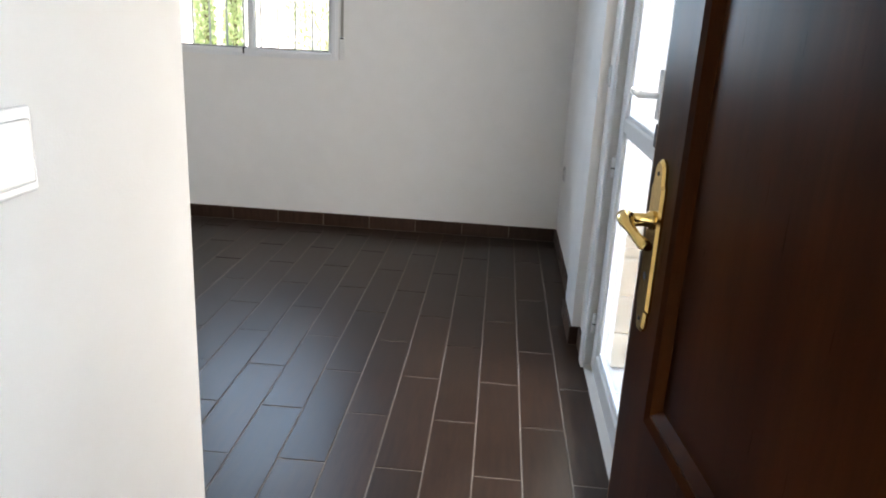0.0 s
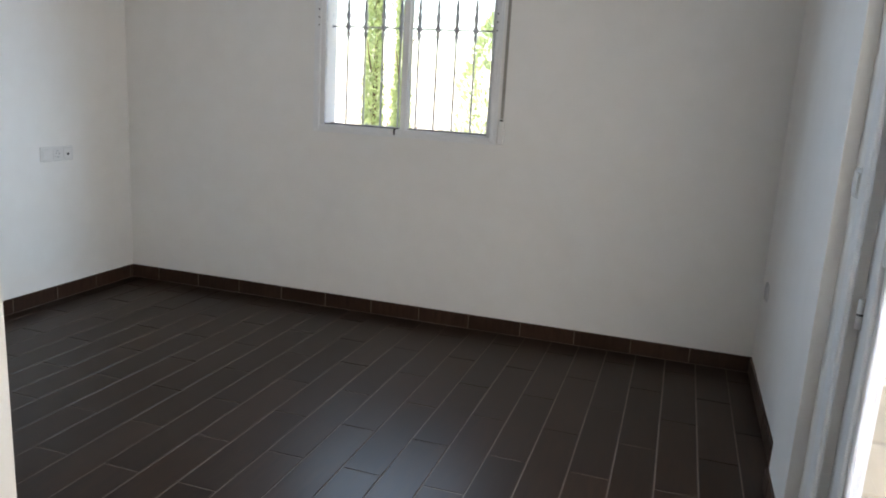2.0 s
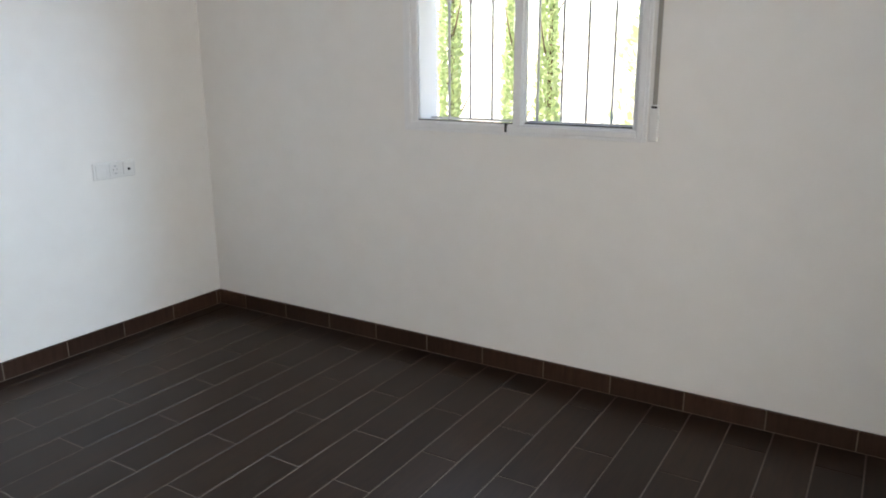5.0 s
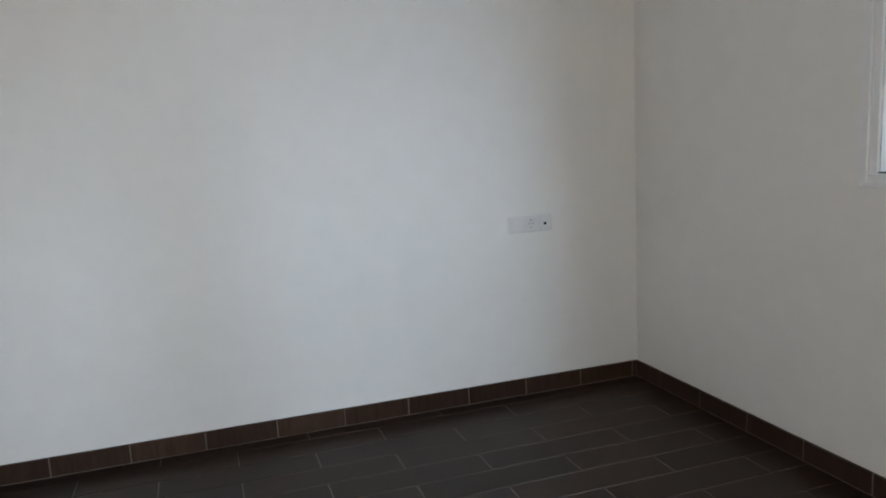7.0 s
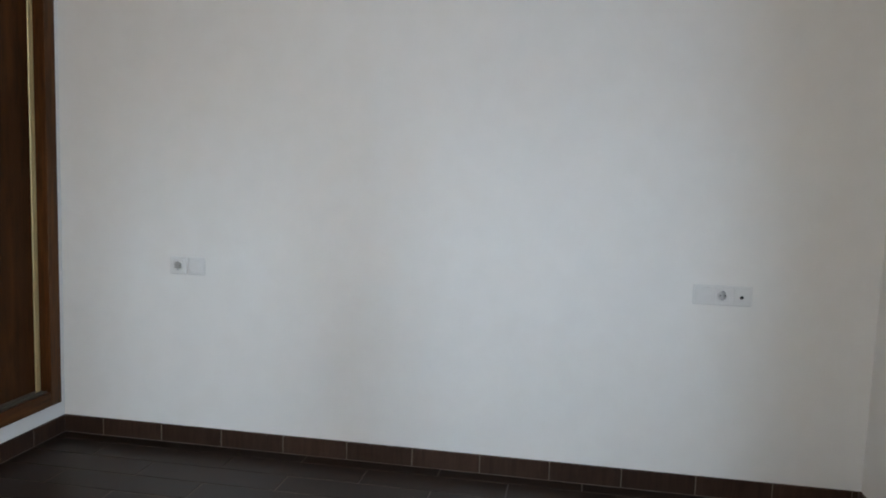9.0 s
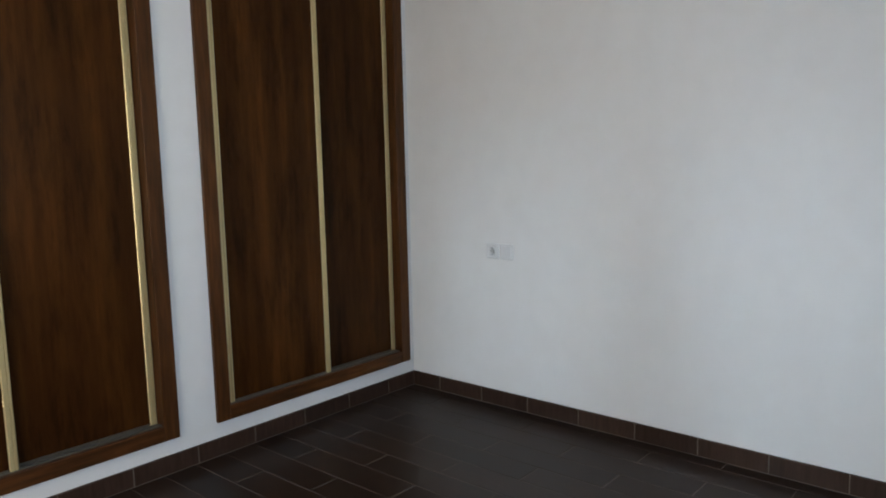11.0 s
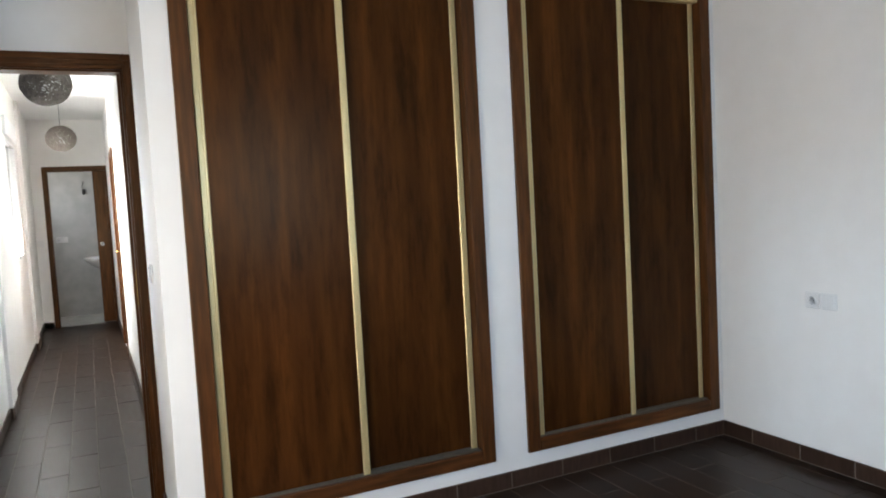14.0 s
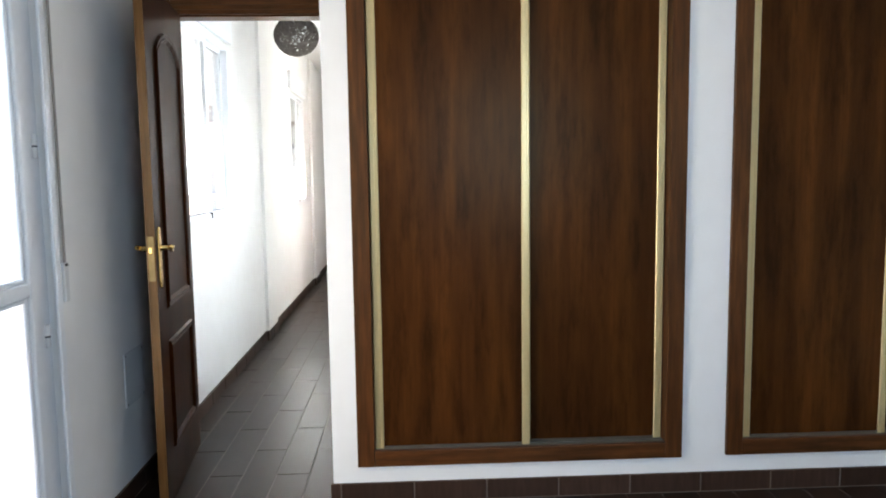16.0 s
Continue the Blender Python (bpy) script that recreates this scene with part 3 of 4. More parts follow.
grille("window_grille", pose(1.204, YN + 0.20, 1.050), 1.069, 1.03, 10, "light painted iron window bars with turned bulges")


def strap(name, m, top, label):
    """A roller shutter strap with its winder. Local y out of the wall, z = 0 at the winder's foot."""
    s = thing(name, m, label, "shutter strap")
    part("winder_box", boxed(-0.016, 0.016, -0.014, 0.0, 0.0, 0.13, r=0.004, seg=2), PLASTIC, s)
    part("winder_slot", boxed(-0.010, 0.010, -0.0165, -0.013, 0.118, 0.126, r=0.001), DARK, s, "black winder slot")
    part("webbing", boxed(-0.008, 0.008, -0.010, -0.008, 0.13, top), STRAPM, s, "grey woven webbing")
    part("guide", boxed(-0.014, 0.014, -0.014, 0.0, top, top + 0.03, r=0.003), PLASTIC, s)
    return s


strap("shutter_strap", pose(2.340, YN, 1.016), 1.12, "white shutter strap winder beside the window")
strap("shutter_strap", pose(XE, 0.365, 0.895, 0, 0, -90), 1.20, "white shutter strap winder beside the french door")

# ---- french door ----
fdoor = thing("french_door", pose(0, 0, 0), "white glazed double door to the patio, shut", "french door", kind="structure")
FX = XE + 0.030


def member(name, y0, y1, z0, z1, x0, x1, parent, r=0.004):
    return part(name, boxed(x0, x1, y0, y1, z0, z1, r=r), PVC, parent)


for y0, y1, z0, z1 in ((FD[0], FD[0] + 0.055, 0.0, FD[3]), (FD[1] - 0.055, FD[1], 0.0, FD[3]), (FD[0] + 0.055, FD[1] - 0.055, FD[3] - 0.055, FD[3])):
    member("door_frame", y0, y1, z0, z1, FX, FX + 0.07, fdoor)
member("threshold", FD[0] + 0.055, FD[1] - 0.055, 0.0, 0.025, FX, FX + 0.07, fdoor)
# trim added proud of the wall, to shade the pillar's side from patio light
for y0, y1, z0, z1 in ((FD[0] - 0.004, FD[0] + 0.030, 0.0, FD[3] + 0.04), (FD[1] - 0.030, FD[1] + 0.040, 0.0, FD[3] + 0.04), (FD[0] + 0.030, FD[1] - 0.030, FD[3] - 0.030, FD[3] + 0.04)):
    member("cover_trim", y0, y1, z0, z1, XE - 0.014, XE - 0.0005, fdoor, 0.003)


def glazed_leaf(y0, y1, meet_low):
    """One leaf between y0 and y1 with two panes."""
    sl, sh = (0.064, 0.078) if meet_low else (0.078, 0.053)
    x0, x1 = FX - 0.008, FX + 0.045
    lf = member("door_leaf", y0, y0 + sl, 0.028, FD[3] - 0.058, x0, x1, fdoor, 0.005)
    member("stile", y1 - sh, y1, 0.028, FD[3] - 0.058, x0, x1, lf, 0.005)
    for z0, z1 in ((0.028, 0.103), (0.936, 0.981), (FD[3] - 0.135, FD[3] - 0.058)):
        member("rail", y0 + sl, y1 - sh, z0, z1, x0 + 0.001, x1 - 0.001, lf, 0.004)
    for z0, z1 in ((0.103, 0.936), (0.981, FD[3] - 0.135)):
        ya, yb, b = y0 + sl, y1 - sh, 0.016
        for a0, a1, c0, c1 in ((ya, ya + b, z0, z1), (yb - b, yb, z0, z1), (ya + b, yb - b, z0, z0 + b), (ya + b, yb - b, z1 - b, z1)):
            member("glazing_bead", a0, a1, c0, c1, x0 + 0.010, x0 + 0.030, lf, 0.004)
        pane = part("pane", boxed(x0 + 0.018, x0 + 0.024, ya + b - 0.003, yb - b + 0.003, z0 + b - 0.003, z1 - b + 0.003), GLASS, lf)
        pane.visible_shadow = False
    return lf


leaf_n = glazed_leaf(0.978, FD[1] - 0.056, True)
glazed_leaf(FD[0] + 0.05, 0.974, False)
member("astragal", 0.954, 1.002, 0.03, FD[3] - 0.06, FX - 0.014, FX - 0.0085, leaf_n, 0.002)
bm = boxed(FX - 0.022, FX - 0.0145, 0.982, 1.022, 1.045, 1.175, r=0.004, seg=2)
rose = part("handle_plate", bm, PLASTIC, leaf_n, "white handle plate")
part("lever", tube(bmesh.new(), [(FX - 0.015, 1.002, 1.108), (FX - 0.060, 1.002, 1.108), (FX - 0.068, 1.016, 1.108), (FX - 0.068, 1.067, 1.111), (FX - 0.066, 1.137, 1.111)], [0.011, 0.010, 0.012, 0.012, 0.009], 10, 0.8), PLASTIC, rose, "white lever handle")
part("lock_plate", boxed(FX - 0.0165, FX - 0.0145, 0.990, 1.016, 0.975, 1.035), DARK, leaf_n, "dark lock cylinder plate")
for z in (0.16, 0.76, 1.365):
    for y in (FD[1] - 0.052, FD[0] + 0.052):
        h = part("hinge", lathe(bmesh.new(), [(0.009, z), (0.009, z + 0.075)], (FX - 0.012, y, 0), 'Z', 10), PLASTIC, fdoor, "white barrel hinge")
        part("hinge_ring", lathe(bmesh.new(), [(0.0095, z + 0.034), (0.0095, z + 0.039)], (FX - 0.012, y, 0), 'Z', 10), DARK, h)


# ---- wardrobes ----
def profile_bar(bm, x0, x1, y, z0, z1):
    """A grooved aluminium profile, its face towards +y."""
    w = x1 - x0
    pts = [(0, 0), (0, 0.014), (0.12, 0.018), (0.34, 0.018), (0.37, 0.0155), (0.43, 0.0155), (0.46, 0.018), (0.88, 0.018), (1, 0.014), (1, 0)]
    lo = [bm.verts.new((x0 + w * a, y + b, z0)) for a, b in pts]
    hi = [bm.verts.new((x0 + w * a, y + b, z1)) for a, b in pts]
    n = len(pts)
    for i in range(n):
        bm.faces.new((lo[i], lo[(i + 1) % n], hi[(i + 1) % n], hi[i]))
    bm.faces.new(lo)
    bm.faces.new(list(reversed(hi)))
    return bm


def wardrobe(x0, x1, z0, z1, split):
    """Built-in wardrobe with two sliding doors; local origin at the frame's east foot corner projected on the floor."""
    w = thing("wardrobe", pose(0, 0, 0), "built-in wardrobe with dark wooden sliding doors and champagne profiles", "wardrobe", "built-in wardrobes")
    f = 0.068
    for a, b, c, d in ((x0, x0 + f, z0, z1), (x1 - f, x1, z0, z1)):
        part("frame_post", boxed(a, b, -0.09, 0.016, c, d, r=0.004, seg=2), FRAMEWOOD, w)
    for c, d in ((z0, z0 + 0.064), (z1 - 0.050, z1)):
        part("frame_rail", boxed(x0 + f, x1 - f, -0.09, 0.0155, c, d, r=0.004, seg=2), RAILWOOD, w)
    a, b, c, d = x0 + f, x1 - f, z0 + 0.064, z1 - 0.050
    part("top_track", boxed(a, b, -0.075, 0.004, d - 0.034, d, r=0.003), GOLD, w, "champagne aluminium top track")
    bm = boxed(a, b, -0.078, -0.004, c, c + 0.002)
    for y in (-0.006, -0.030, -0.058):
        box(bm, a, b, y - 0.002, y, c + 0.002, c + 0.006)
    part("bottom_track", bm, ALU, w, "dull aluminium floor track")
    for name, xa, xb, y in (("sliding_door", split - 0.016, b - 0.003, -0.016), ("sliding_door", a + 0.003, split + 0.012, -0.044)):
        door = part(name, boxed(xa + 0.012, xb - 0.012, y - 0.004, y + 0.008, c + 0.006, d - 0.034), PANEL, w, "dark walnut veneered sliding door panel")
        part("edge_profile", profile_bar(bmesh.new(), xa, xa + 0.032, y - 0.006, c + 0.004, d - 0.030), GOLD, door, "champagne aluminium edge profile")
        part("edge_profile", profile_bar(bmesh.new(), xb - 0.034, xb, y - 0.006, c + 0.004, d - 0.030), GOLD, door, "champagne aluminium edge profile")
        part("foot_rail", boxed(xa + 0.03, xb - 0.032, y - 0.006, y + 0.010, c + 0.0075, c + 0.013), ALU, door, "dull aluminium foot rail")
    part("carcass", boxed(x0 + 0.03, x1 - 0.03, -0.64, -0.60, z0, z1), FRAMEWOOD, w)
    return w


wardrobe(*W1, 0.622)
wardrobe(*W2, 2.085)


# ---- sockets and switches: local y out of the wall towards the room is -y, x along it ----
def electric(name, m, kinds, label, category, joined=True):
    e = thing(name, m, label, category)
    n, p = len(kinds), (0.071 if joined else 0.086)
    if joined and n > 1:
        part("plate", boxed(-0.0395, 0.0395 + p * (n - 1), -0.008, 0.0, -0.0395, 0.0395, r=0.004, seg=2), PLASTIC, e)
    for i, k in enumerate(kinds):
        x = i * p
        if not (joined and n > 1):
            part("plate", boxed(x - 0.0395, x + 0.0395, -0.008, 0.0, -0.0395, 0.0395, r=0.004, seg=2), PLASTIC, e)
        if k == "rocker":
            part("rocker", boxed(x - 0.029, x + 0.029, -0.0125, -0.0085, -0.029, 0.029, r=0.003, seg=2), PLASTIC, e)
        elif k == "tv":
            part("cover", boxed(x - 0.029, x + 0.029, -0.0115, -0.0085, -0.029, 0.029, r=0.003, seg=2), PLASTIC, e)
            part("aerial_jack", lathe(bmesh.new(), [(0.007, -0.012), (0.006, -0.016), (0.003, -0.016)], (x, 0, -0.004), 'Y', 14), DARK, e, "dark aerial jack")
        else:
            ring = part("cover", boxed(x - 0.029, x + 0.029, -0.0105, -0.0085, -0.029, 0.029, r=0.002), PLASTIC, e)
            part("well", lathe(bmesh.new(), [(0.0215, -0.0108), (0.0195, -0.0125), (0.0185, -0.0108)], (x, 0, 0), 'Y', 22), PLASTIC, ring)
            for dx, dz in ((-0.0095, 0), (0.0095, 0)):
                part("pin_hole", lathe(bmesh.new(), [(0.0024, -0.0112), (0.0024, -0.0118)], (x + dx, 0, dz), 'Y', 10), DARK, ring, "dark pin hole")
            for dz in (-0.017, 0.017):
                part("earth_clip", boxed(x - 0.004, x + 0.004, -0.0135, -0.011, dz - 0.003, dz + 0.003), IRON, ring, "metal earth clip")
    return e


WEST = 90   # turn for things on the west wall: local x runs north
electric("power_socket", pose(0, 0.576, 0.8085, 0, 0, WEST), ["socket"], "white square power socket on the white wall", "socket")
electric("blank_plate", pose(0, 0.662, 0.8085, 0, 0, WEST), ["rocker"], "white square switch plate beside a socket", "switch")
electric("socket_panel", pose(0, 2.790, 0.815, 0, 0, WEST), ["rocker", "socket", "tv"], "white triple plate with socket and aerial jack", "socket")
electric("power_socket", pose(XE, 3.225, 0.462, 0, 0, -90), ["socket"], "white square power socket low on the wall", "socket")
electric("light_switch", pose(XB, -0.386, 1.135, 0, 0, 90), ["rocker"], "white square light switch by the door", "switch")
electric("shutter_switch", pose(XE, 1.815, 1.104, 0, 0, -90), ["rocker"], "white switch plate beside the french door", "switch")
electric("corridor_switch", pose(3.640, YC, 1.085, 0, 0, 180), ["rocker"], "white light switch on the corridor end wall", "switch")
electric("bathroom_socket", pose(3.46, -8.65, 1.09, 0, 0, 180), ["socket", "rocker"], "white double plate on the tiled wall", "socket")
cover = thing("junction_cover", pose(XE, -0.19, 0.49, 0, 0, -90), "white square junction box cover on the wall", "cover plate")
part("cover_plate", boxed(-0.10, 0.10, -0.006, 0.0, -0.11, 0.11, r=0.003), PLASTIC, cover)
for dx in (-0.088, 0.088):
    for dz in (-0.098, 0.098):
        part("screw", lathe(bmesh.new(), [(0.004, -0.006), (0.0035, -0.0075)], (dx, 0, dz), 'Y', 8), CHROME, cover)


# ---- pendant lamps ----
def pendant(x, y, zc, ceiling_z, seed):
    p = thing("pendant_lamp", pose(x, y, zc), "round woven grey-brown rattan pendant lamp on a cord", "pendant lamp", "corridor pendant lamps")
    rnd = random.Random(seed)
    bm = bmesh.new()
    for k in range(88):
        axis = Vector((rnd.gauss(0, 1), rnd.gauss(0, 1), rnd.gauss(0, 1))).normalized()
        u = axis.orthogonal().normalized()
        v = axis.cross(u)
        r, off = 0.140, rnd.uniform(-0.055, 0.055)
        rr = math.sqrt(r * r - off * off)
        pts = []
        for i in range(23):
            a = 2 * math.pi * i / 22
            q = axis * off + (u * math.cos(a) + v * math.sin(a)) * (rr + 0.004 * math.sin(3 * a + k))
            pts.append((q.x, q.y, q.z * 0.9))
        tube(bm, pts, 0.0024, 4)
    tagged(part("shade", bm, WICKER, p), "woven rattan shade", kind="stuff")
    part("cord", tube(bmesh.new(), [(0, 0, 0.03), (0, 0, ceiling_z - zc - 0.03)], 0.003, 6), DARK, p, "dark hanging cord")
    part("ceiling_rose", lathe(bmesh.new(), [(0.012, ceiling_z - zc - 0.075), (0.045, ceiling_z - zc - 0.01), (0.045, ceiling_z - zc)], (0, 0, 0), 'Z', 18), WICKER, p, "dark conical ceiling rose")
    part("bulb", lathe(bmesh.new(), [(0.012, 0.05), (0.014, 0.02), (0.028, -0.02), (0.026, -0.04), (0.010, -0.055)], (0, 0, 0), 'Z', 12), CERAMIC, p)
    return p


pendant(3.247, -2.10, 2.20, ZCC, 3)
pendant(3.262, -5.50, 2.198, ZCC, 5)

# ---- bathroom ----
basin = thing("wash_basin", pose(2.74, -8.22, 0), "white ceramic pedestal wash basin with a mixer tap", "wash basin")
bm = bmesh.new()
rings = []
for z, s, dx in ((0.66, 0.30, 0.16), (0.72, 0.62, 0.19), (0.79, 0.93, 0.21), (0.83, 1.0, 0.22), (0.835, 0.95, 0.22), (0.80, 0.80, 0.22), (0.74, 0.45, 0.22)):
    rings.append([bm.verts.new((dx + 0.22 * s * math.cos(2 * math.pi * k / 24), 0.27 * s * math.sin(2 * math.pi * k / 24), z)) for k in range(24)])
for a, b in zip(rings, rings[1:]):
    for k in range(24):
        bm.faces.new((a[k], a[(k + 1) % 24], b[(k + 1) % 24], b[k])).smooth = True
bm.faces.new(rings[0])
bm.faces.new(rings[-1])
part("bowl", bm, CERAMIC, basin)
part("pedestal", lathe(bmesh.new(), [(0.10, 0.0), (0.085, 0.10), (0.075, 0.40), (0.09, 0.66)], (0.13, 0, 0), 'Z', 20), CERAMIC, basin)
part("tap", tube(bmesh.new(), [(0.06, 0, 0.83), (0.06, 0, 0.93), (0.09, 0, 0.955), (0.17, 0, 0.94)], 0.012, 10), CHROME, basin, "chrome mixer tap")
cable = thing("wall_light_cable", pose(3.10, -8.65, 1.80), "bare bulb holder hanging from a wall cable", "bulb holder")
part("cable", tube(bmesh.new(), [(0, 0.0, 0.10), (0, 0.02, 0.07), (0.02, 0.03, 0.02), (0.0, 0.03, -0.02)], 0.006, 6), DARK, cable)
part("bulb_holder", lathe(bmesh.new(), [(0.012, -0.09), (0.020, -0.07), (0.020, -0.02)], (0, 0.03, 0), 'Z', 12), DARK, cable)
structure("floor_bathroom", boxed(2.74, 3.85, -8.65, YC - 0.06, -0.05, 0.004), BATHTILE, "pale marbled bathroom floor tiles", "floor")

# ---- outdoors ----
structure("ground", boxed(-600, 600, -600, 600, -0.6, -0.22), EARTH, "dry sunlit garden ground", "ground")
terrace = structure("terrace", boxed(3.95, 14.0, -10, 5.0, -0.30, -0.065), MORTAR, "patio paved with terracotta slabs", "terrace")
slab_rnd = random.Random(21)
for i in range(9):
    for j in range(16):
        x, y = 4.02 + i * 0.42, -1.6 + j * 0.42
        part("slab", boxed(x, x + 0.41, y, y + 0.41, -0.070, -0.056 + slab_rnd.uniform(-0.001, 0.001), r=0.003), TERRACOTTA, terrace)
pool = thing("swimming_pool", pose(0, 0, 0), "blue tiled swimming pool with white coping", "swimming pool", kind="structure")
for x0, x1, y0, y1 in ((4.6, 12.0, 5.15, 5.45), (4.6, 12.0, 8.2, 8.55), (4.3, 4.6, 5.15, 8.55), (12.0, 12.3, 5.15, 8.55)):
    part("coping", boxed(x0, x1, y0, y1, -0.22, -0.04, r=0.012), COPING, pool, "white stone coping")
part("basin_floor", boxed(4.6, 12.0, 5.45, 8.2, -0.26, -0.20), POOLTILE, pool, "blue mosaic pool basin")
m, nt, b = material("pool_water")
b.inputs["Base Color"].default_value = (0.35, 0.72, 0.86, 1)
b.inputs["Transmission Weight"].default_value = 0.6
b.inputs["Roughness"].default_value = 0.04
n, _ = noise_tex(nt, 3.0, 3)
bump(nt, b, n.outputs["Fac"], 0.3, 0.02)
part("water", boxed(4.6, 12.0, 5.45, 8.2, -0.16, -0.11), m, pool, "clear blue water")

rnd = random.Random(11)


def stone_wall(name, x0, x1, y0, y1, h, label, coping=True, axis='x'):
    w = thing(name, pose(0, 0, -0.065), label, "stone wall", kind="structure")
    part("core", boxed(x0, x1, y0, y1, 0, h), MORTAR, w)
    if axis == 'x':
        u, rows = x0, max(1, round(h / 0.16))
        for j in range(rows):
            u = x0 - rnd.uniform(0, 0.1)
            while u < x1:
                l = rnd.uniform(0.16, 0.34)
                a, b2 = max(x0, u) + 0.008, min(x1, u + l) - 0.008
                if b2 - a > 0.05:
                    z0, z1 = h * j / rows + 0.008, h * (j + 1) / rows - 0.008
                    part("stone", boxed(a, b2, y0 - rnd.uniform(0.012, 0.03), y0 + 0.01, z0, z1, r=0.014, seg=2), STONE, w)
                u += l
    if coping:
        part("coping", boxed(x0 - 0.03, x1 + 0.04, y0 - 0.06, y1 + 0.03, h, h + 0.05, r=0.008), COPING, w, "white stone coping")
    return w


stone_wall("garden_wall", 4.35, 6.2, 3.25, 3.55, 0.40, "low rubble stone wall with white coping")
plinth = thing("stone_plinth", pose(0, 0, -0.065), "rubble stone cladding at the foot of the house wall", "stone cladding", kind="structure")
for j in range(4):
    u = 3.775
    while u < 3.97:
        l = rnd.uniform(0.09, 0.17)
        b2 = min(u + l, 3.985)
        part("stone", boxed(u + 0.0015, b2 - 0.0015, FD[1] - rnd.uniform(0.018, 0.03), FD[1] + 0.002, 0.072 + 0.15 * j, 0.219 + 0.15 * j, r=0.010, seg=2), STONE, plinth)
        u += l
    v = FD[1] + 0.01
    while v < 3.4:
        l = rnd.uniform(0.16, 0.32)
        part("stone", boxed(3.95, 3.97 + rnd.uniform(0.0, 0.015), v + 0.006, v + l - 0.006, 0.072 + 0.15 * j, 0.219 + 0.15 * j, r=0.010, seg=2), STONE, plinth)
        v += l
part("mortar_bed", boxed(3.785, 3.985, FD[1] - 0.015, FD[1] - 0.001, 0.073, 0.679), MORTAR, plinth, "cream mortar between the stones")
part("ledge", boxed(3.775, 4.0, FD[1] - 0.035, FD[1] + 0.03, 0.68, 0.71, r=0.006), COPING, plinth, "white ledge")
part("sill", boxed(3.80, 4.05, FD[0], FD[1], 0.0, 0.058, r=0.006), COPING, plinth, "white door sill")


def leafy(seed, height, radius, count, size, base=0.3, lean=0.0, column=False):
    """Vertices and faces of a crown made of small leaf blades with gaps."""
    r = random.Random(seed)
    verts, faces = [], []
    for _ in range(count):
        t = r.random() ** 0.8
        prof = (1 - t) ** 0.6 if column else math.sin(math.pi * min(1, 0.12 + t * 0.88)) ** 0.7
        a = r.uniform(0, 2 * math.pi)
        lump = 0.72 + 0.28 * math.sin(5 * a + 9 * t + seed) * math.cos(3 * a - 14 * t)
        rad = radius * prof * lump * (0.45 + 0.55 * r.random() ** 0.4)
        c = Vector((rad * math.cos(a), rad * math.sin(a), base + t * (height - base)))
        d = Vector((math.cos(a), math.sin(a), r.uniform(0.6, 1.8))).normalized()
        d = (d + Vector((r.gauss(0, 0.3), r.gauss(0, 0.3), r.gauss(0, 0.3)))).normalized()
        s = d.cross(Vector((r.gauss(0, 1), r.gauss(0, 1), 0.2))).normalized()
        l, w = size * r.uniform(0.7, 1.4), size * r.uniform(0.16, 0.3)
        n = len(verts)
        verts += [c - s * w * 0.4, c + d * l * 0.5 - s * w, c + d * l, c + d * l * 0.5 + s * w]
        faces.append((n, n + 1, n + 2, n + 3))
    return verts, faces


def plant(name, x, y, z, verts_faces, trunk_h, trunk_r, mat, label, category, group=""):
    p = thing(name, pose(x, y, z), label, category, group)
    bm = bmesh.new()
    tube(bm, [(0, 0, -0.05), (0.02, 0.01, trunk_h * 0.5), (0, 0, trunk_h)], [trunk_r, trunk_r * 0.8, trunk_r * 0.35], 8)
    for k in range(7):
        a, h0 = k * 2.4, trunk_h * (0.25 + 0.09 * k)
        tube(bm, [(0, 0, h0), (0.12 * math.cos(a), 0.12 * math.sin(a), h0 + 0.16), (0.22 * math.cos(a), 0.22 * math.sin(a), h0 + 0.36)], [trunk_r * 0.4, trunk_r * 0.25, 0.004], 5)
    part("trunk", bm, BARK, p)
    me = bpy.data.meshes.new("crown")
    me.from_pydata([tuple(v) for v in verts_faces[0]], [], verts_faces[1])
    me.materials.append(mat)
    crown = new("crown", me)
    crown.parent = p
    return p


con = plant("conifer", 5.6, 10.3, -0.22, leafy(2, 2.9, 0.95, 15000, 0.09, 0.1), 2.2, 0.07, LEAF, "bushy yellow-green garden conifer", "tree", "conifers by the pool")
for k, (x, y, s) in enumerate(((7.2, 10.4, 1.1), (8.8, 10.5, 0.95), (10.4, 10.3, 1.05), (4.1, 10.6, 1.0), (12.0, 10.6, 1.1))):
    copy_thing(con, pose(x, y, -0.22, 0, 0, 70 * k) @ Matrix.Diagonal((s, s, s, 1)))

# north garden seen through the barred window
cyp = plant("cypress", 0.37, 6.3, -0.22, leafy(7, 4.6, 0.125, 16000, 0.038, 0.05, column=True), 3.6, 0.028, LEAF2, "slim upright green garden cypress", "tree", "cypresses behind the house")
for k, (x, y, s) in enumerate(((0.64, 6.35, 0.95), (-0.24, 6.3, 1.05), (-0.60, 6.4, 1.0), (1.42, 7.5, 1.0), (-1.5, 6.8, 1.0))):
    copy_thing(cyp, pose(x, y, -0.22, 0, 0, 50 * k) @ Matrix.Diagonal((s, s, s, 1)))
plant("garden_shrub", 1.12, 7.9, -0.22, leafy(23, 2.3, 0.5, 1500, 0.08, 0.2), 1.2, 0.015, LEAF2, "sparse pale green garden shrub", "shrub")
structure("garden_wall_north", boxed(-8, 3.0, 8.6, 8.8, -0.3, 1.5), OUTWALL, "white rendered garden wall", "wall")
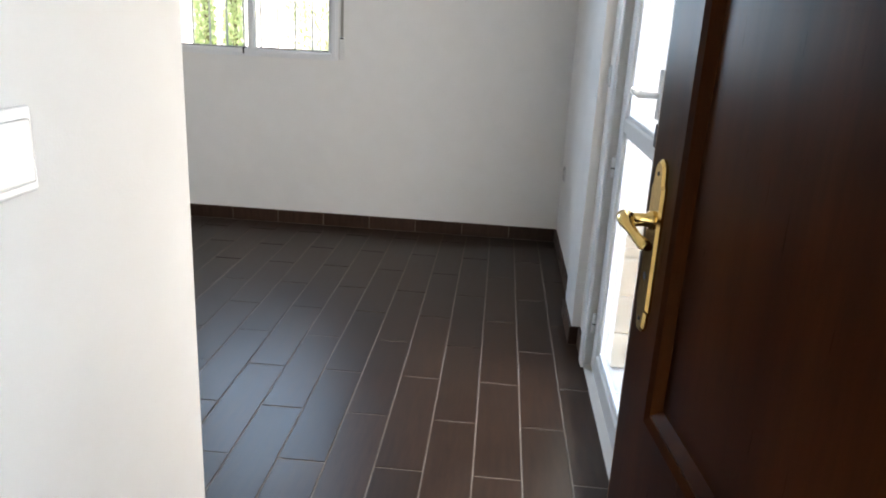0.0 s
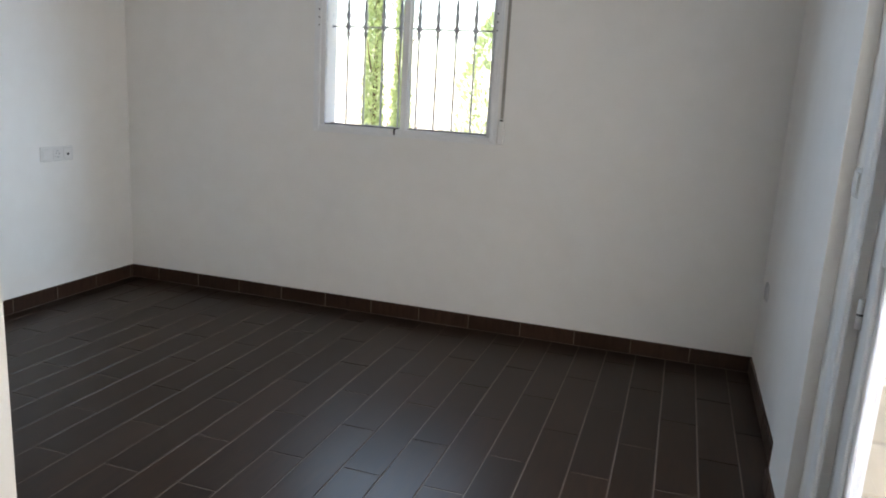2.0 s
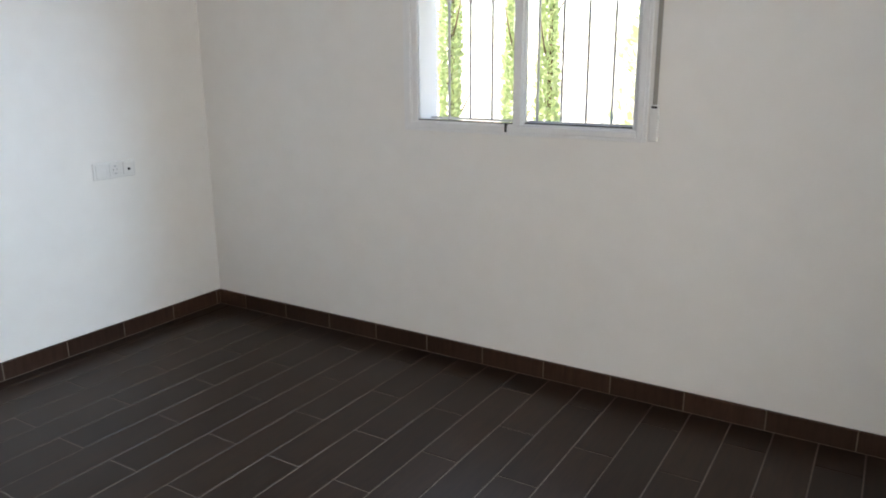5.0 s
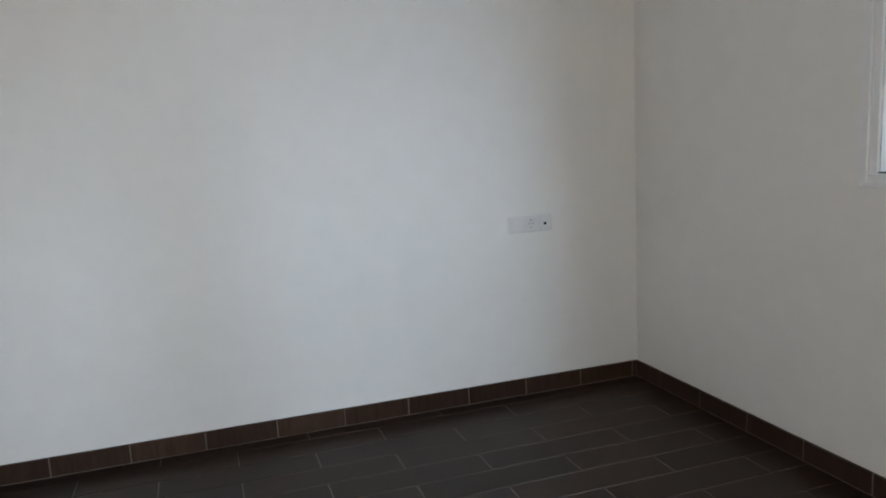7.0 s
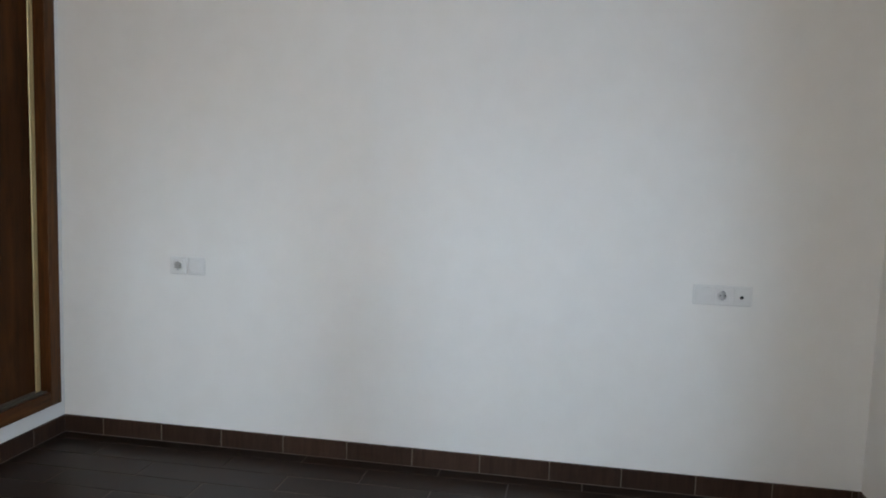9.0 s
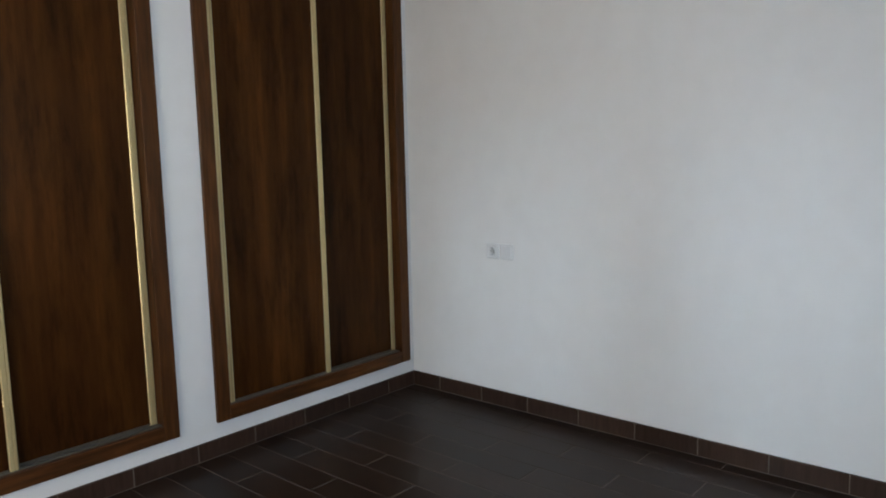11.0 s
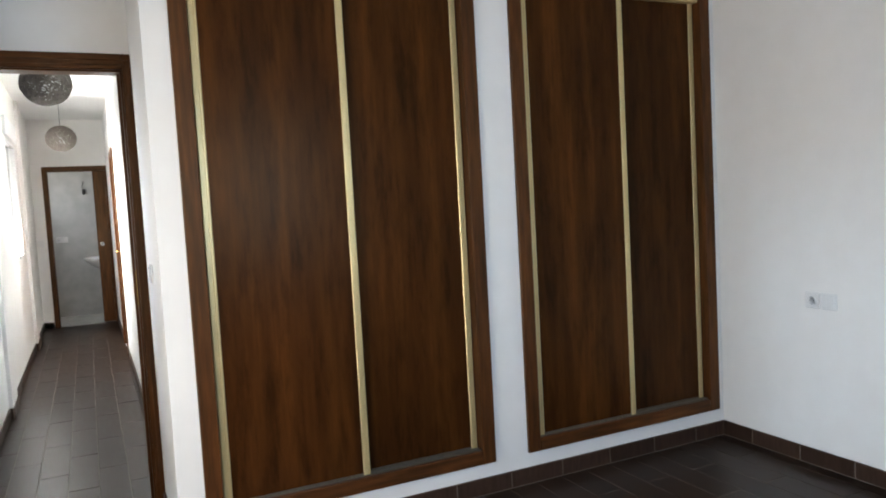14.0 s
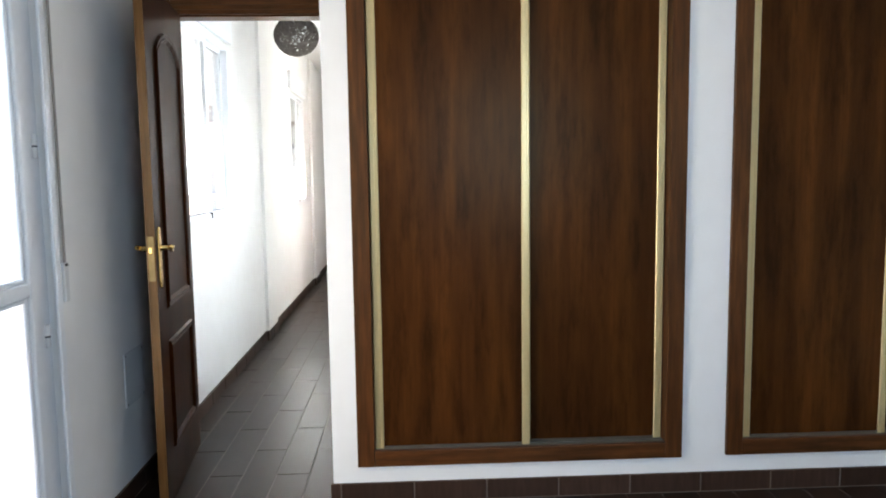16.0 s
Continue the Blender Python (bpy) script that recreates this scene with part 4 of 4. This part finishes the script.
structure("garden_wall_east", boxed(14.2, 14.4, -12, 12, -0.3, 1.6), OUTWALL, "white rendered garden wall", "wall")

# glowing sheet added far to the south, so the corridor window panes burn out white
m, nt, b = material("white_glow")
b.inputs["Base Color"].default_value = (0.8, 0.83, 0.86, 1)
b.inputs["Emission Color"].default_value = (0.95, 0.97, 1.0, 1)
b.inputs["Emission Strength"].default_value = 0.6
structure("backdrop", boxed(2.0, 90.0, -60.5, -60.0, -0.3, 34.0), m, "glowing white sheet standing in for bright sky", "backdrop")

# ---- floor and skirting tiles ----
def tile_mesh(cache, w, l, t, mat, name, b=0.0018):
    key = (round(w, 3), round(l, 3), name)
    if key not in cache:
        x, y = w / 2, l / 2
        vs = [(-x, -y, -t), (x, -y, -t), (x, y, -t), (-x, y, -t), (-x, -y, -b), (x, -y, -b), (x, y, -b), (-x, y, -b),
              (-x + b, -y + b, 0), (x - b, -y + b, 0), (x - b, y - b, 0), (-x + b, y - b, 0)]
        fs = [(8, 9, 10, 11)] + [(i, (i + 1) % 4, 4 + (i + 1) % 4, 4 + i) for i in range(4)] + [(4 + i, 4 + (i + 1) % 4, 8 + (i + 1) % 4, 8 + i) for i in range(4)]
        me = bpy.data.meshes.new(name)
        me.from_pydata(vs, [], fs)
        me.materials.append(mat)
        cache[key] = me
    return cache[key]


CACHE = {}
PITCH, LONG, JOINT, BASE = 0.1455, 0.592, 0.0036, 3.4275
SKIRT_L = 0.290
jit = random.Random(4)


def lay_floor(name, x0, x1, y0, y1, label):
    fl = structure(name, boxed(x0, x1, y0, y1, -0.06, -0.0017), GROUT, label, "floor")
    first = math.floor((x0 - BASE) / PITCH)
    k = first
    while BASE + k * PITCH < x1 - 0.004:
        a, b = max(x0, BASE + k * PITCH) + JOINT / 2, min(x1, BASE + (k + 1) * PITCH) - JOINT / 2
        off = 1.477 if k % 2 else 1.774
        j = math.floor((y0 - off) / LONG)
        while off + j * LONG < y1:
            c, d = max(y0, off + j * LONG) + JOINT / 2, min(y1, off + (j + 1) * LONG) - JOINT / 2
            if b - a > 0.01 and d - c > 0.01:
                o = new("floor_tile", tile_mesh(CACHE, b - a, d - c, 0.006, TILE, "floor_tile"))
                o.parent = fl
                o.location = ((a + b) / 2, (c + d) / 2, jit.uniform(-0.0004, 0.0004))
                o.rotation_euler = (jit.uniform(-0.0018, 0.0018), jit.uniform(-0.0015, 0.0015), 0)
            j += 1
        k += 1
    return fl


lay_floor("floor", 0.0, XE, 0.0, YN, "dark brown wood-look plank tile floor")
lay_floor("floor_corridor", XC, XE, YC - 0.06, 0.0, "dark brown wood-look plank tile corridor floor")


def skirting(p, q, start, label="brown tile skirting along the wall"):
    """Skirting from p to q on the floor; the room lies to the left of that line."""
    p, q = Vector((*p, 0)), Vector((*q, 0))
    d = (q - p)
    length = d.length
    d.normalize()
    m = Matrix.Translation(p) @ Matrix.Rotation(math.atan2(d.y, d.x), 4, 'Z')
    s = structure("baseboard", boxed(0.0, length, 0.0, 0.0085, 0.0, 0.0805), SKIRTGROUT, label, "baseboard")
    s.matrix_basis = m
    u = -start
    while u < length:
        a, b = max(0, u) + 0.0016, min(length, u + SKIRT_L) - 0.0016
        if b - a > 0.008:
            o = new("skirting_tile", tile_mesh(CACHE, b - a, 0.079, 0.009, SKIRT, "skirting_tile", 0.0025))
            o.parent = s
            o.matrix_basis = Matrix.Translation(((a + b) / 2, 0.0105, 0.0415)) @ Matrix.Rotation(-math.pi / 2, 4, 'X')
        u += SKIRT_L
    return s


skirting((XE, YN), (0, YN), 0.0)                      # north
skirting((0, YN - 0.0105), (0, 0), 0.2665)               # west
skirting((0.0105, 0), (XB + 0.0105, 0), 0.085)          # wardrobe wall
skirting((XB, 0), (XB, YD + 0.03), 0.2)                # return
skirting((XE, YD), (XE, FD[0]), 0.1)                   # east, by the door
for px, y0, y1, north, south in ((PX, PY0, PY1, YN - 0.0105, FD[1]), (QX, *Q2, Q1[0], YC), (QX, *Q1, YD - 0.10, None)):
    if south is not None:
        skirting((XE, south + (0.042 if south == FD[1] else 0)), (XE, y0), 0.1)
    skirting((XE, y0), (px - 0.0105, y0), 0.1)
    skirting((px, y0), (px, y1 + 0.0105), 0.05)
    skirting((px, y1), (XE, y1), 0.05)
    skirting((XE, y1 + 0.0105), (XE, north), 0.1)
skirting((XE, YC), (BATH[1] + 0.07, YC), 0.1)
skirting((XC, YD - 0.10), (XC, SIDE_DOOR[1] + 0.04), 0.1)
skirting((XC, SIDE_DOOR[0] - 0.04), (XC, YC), 0.1)
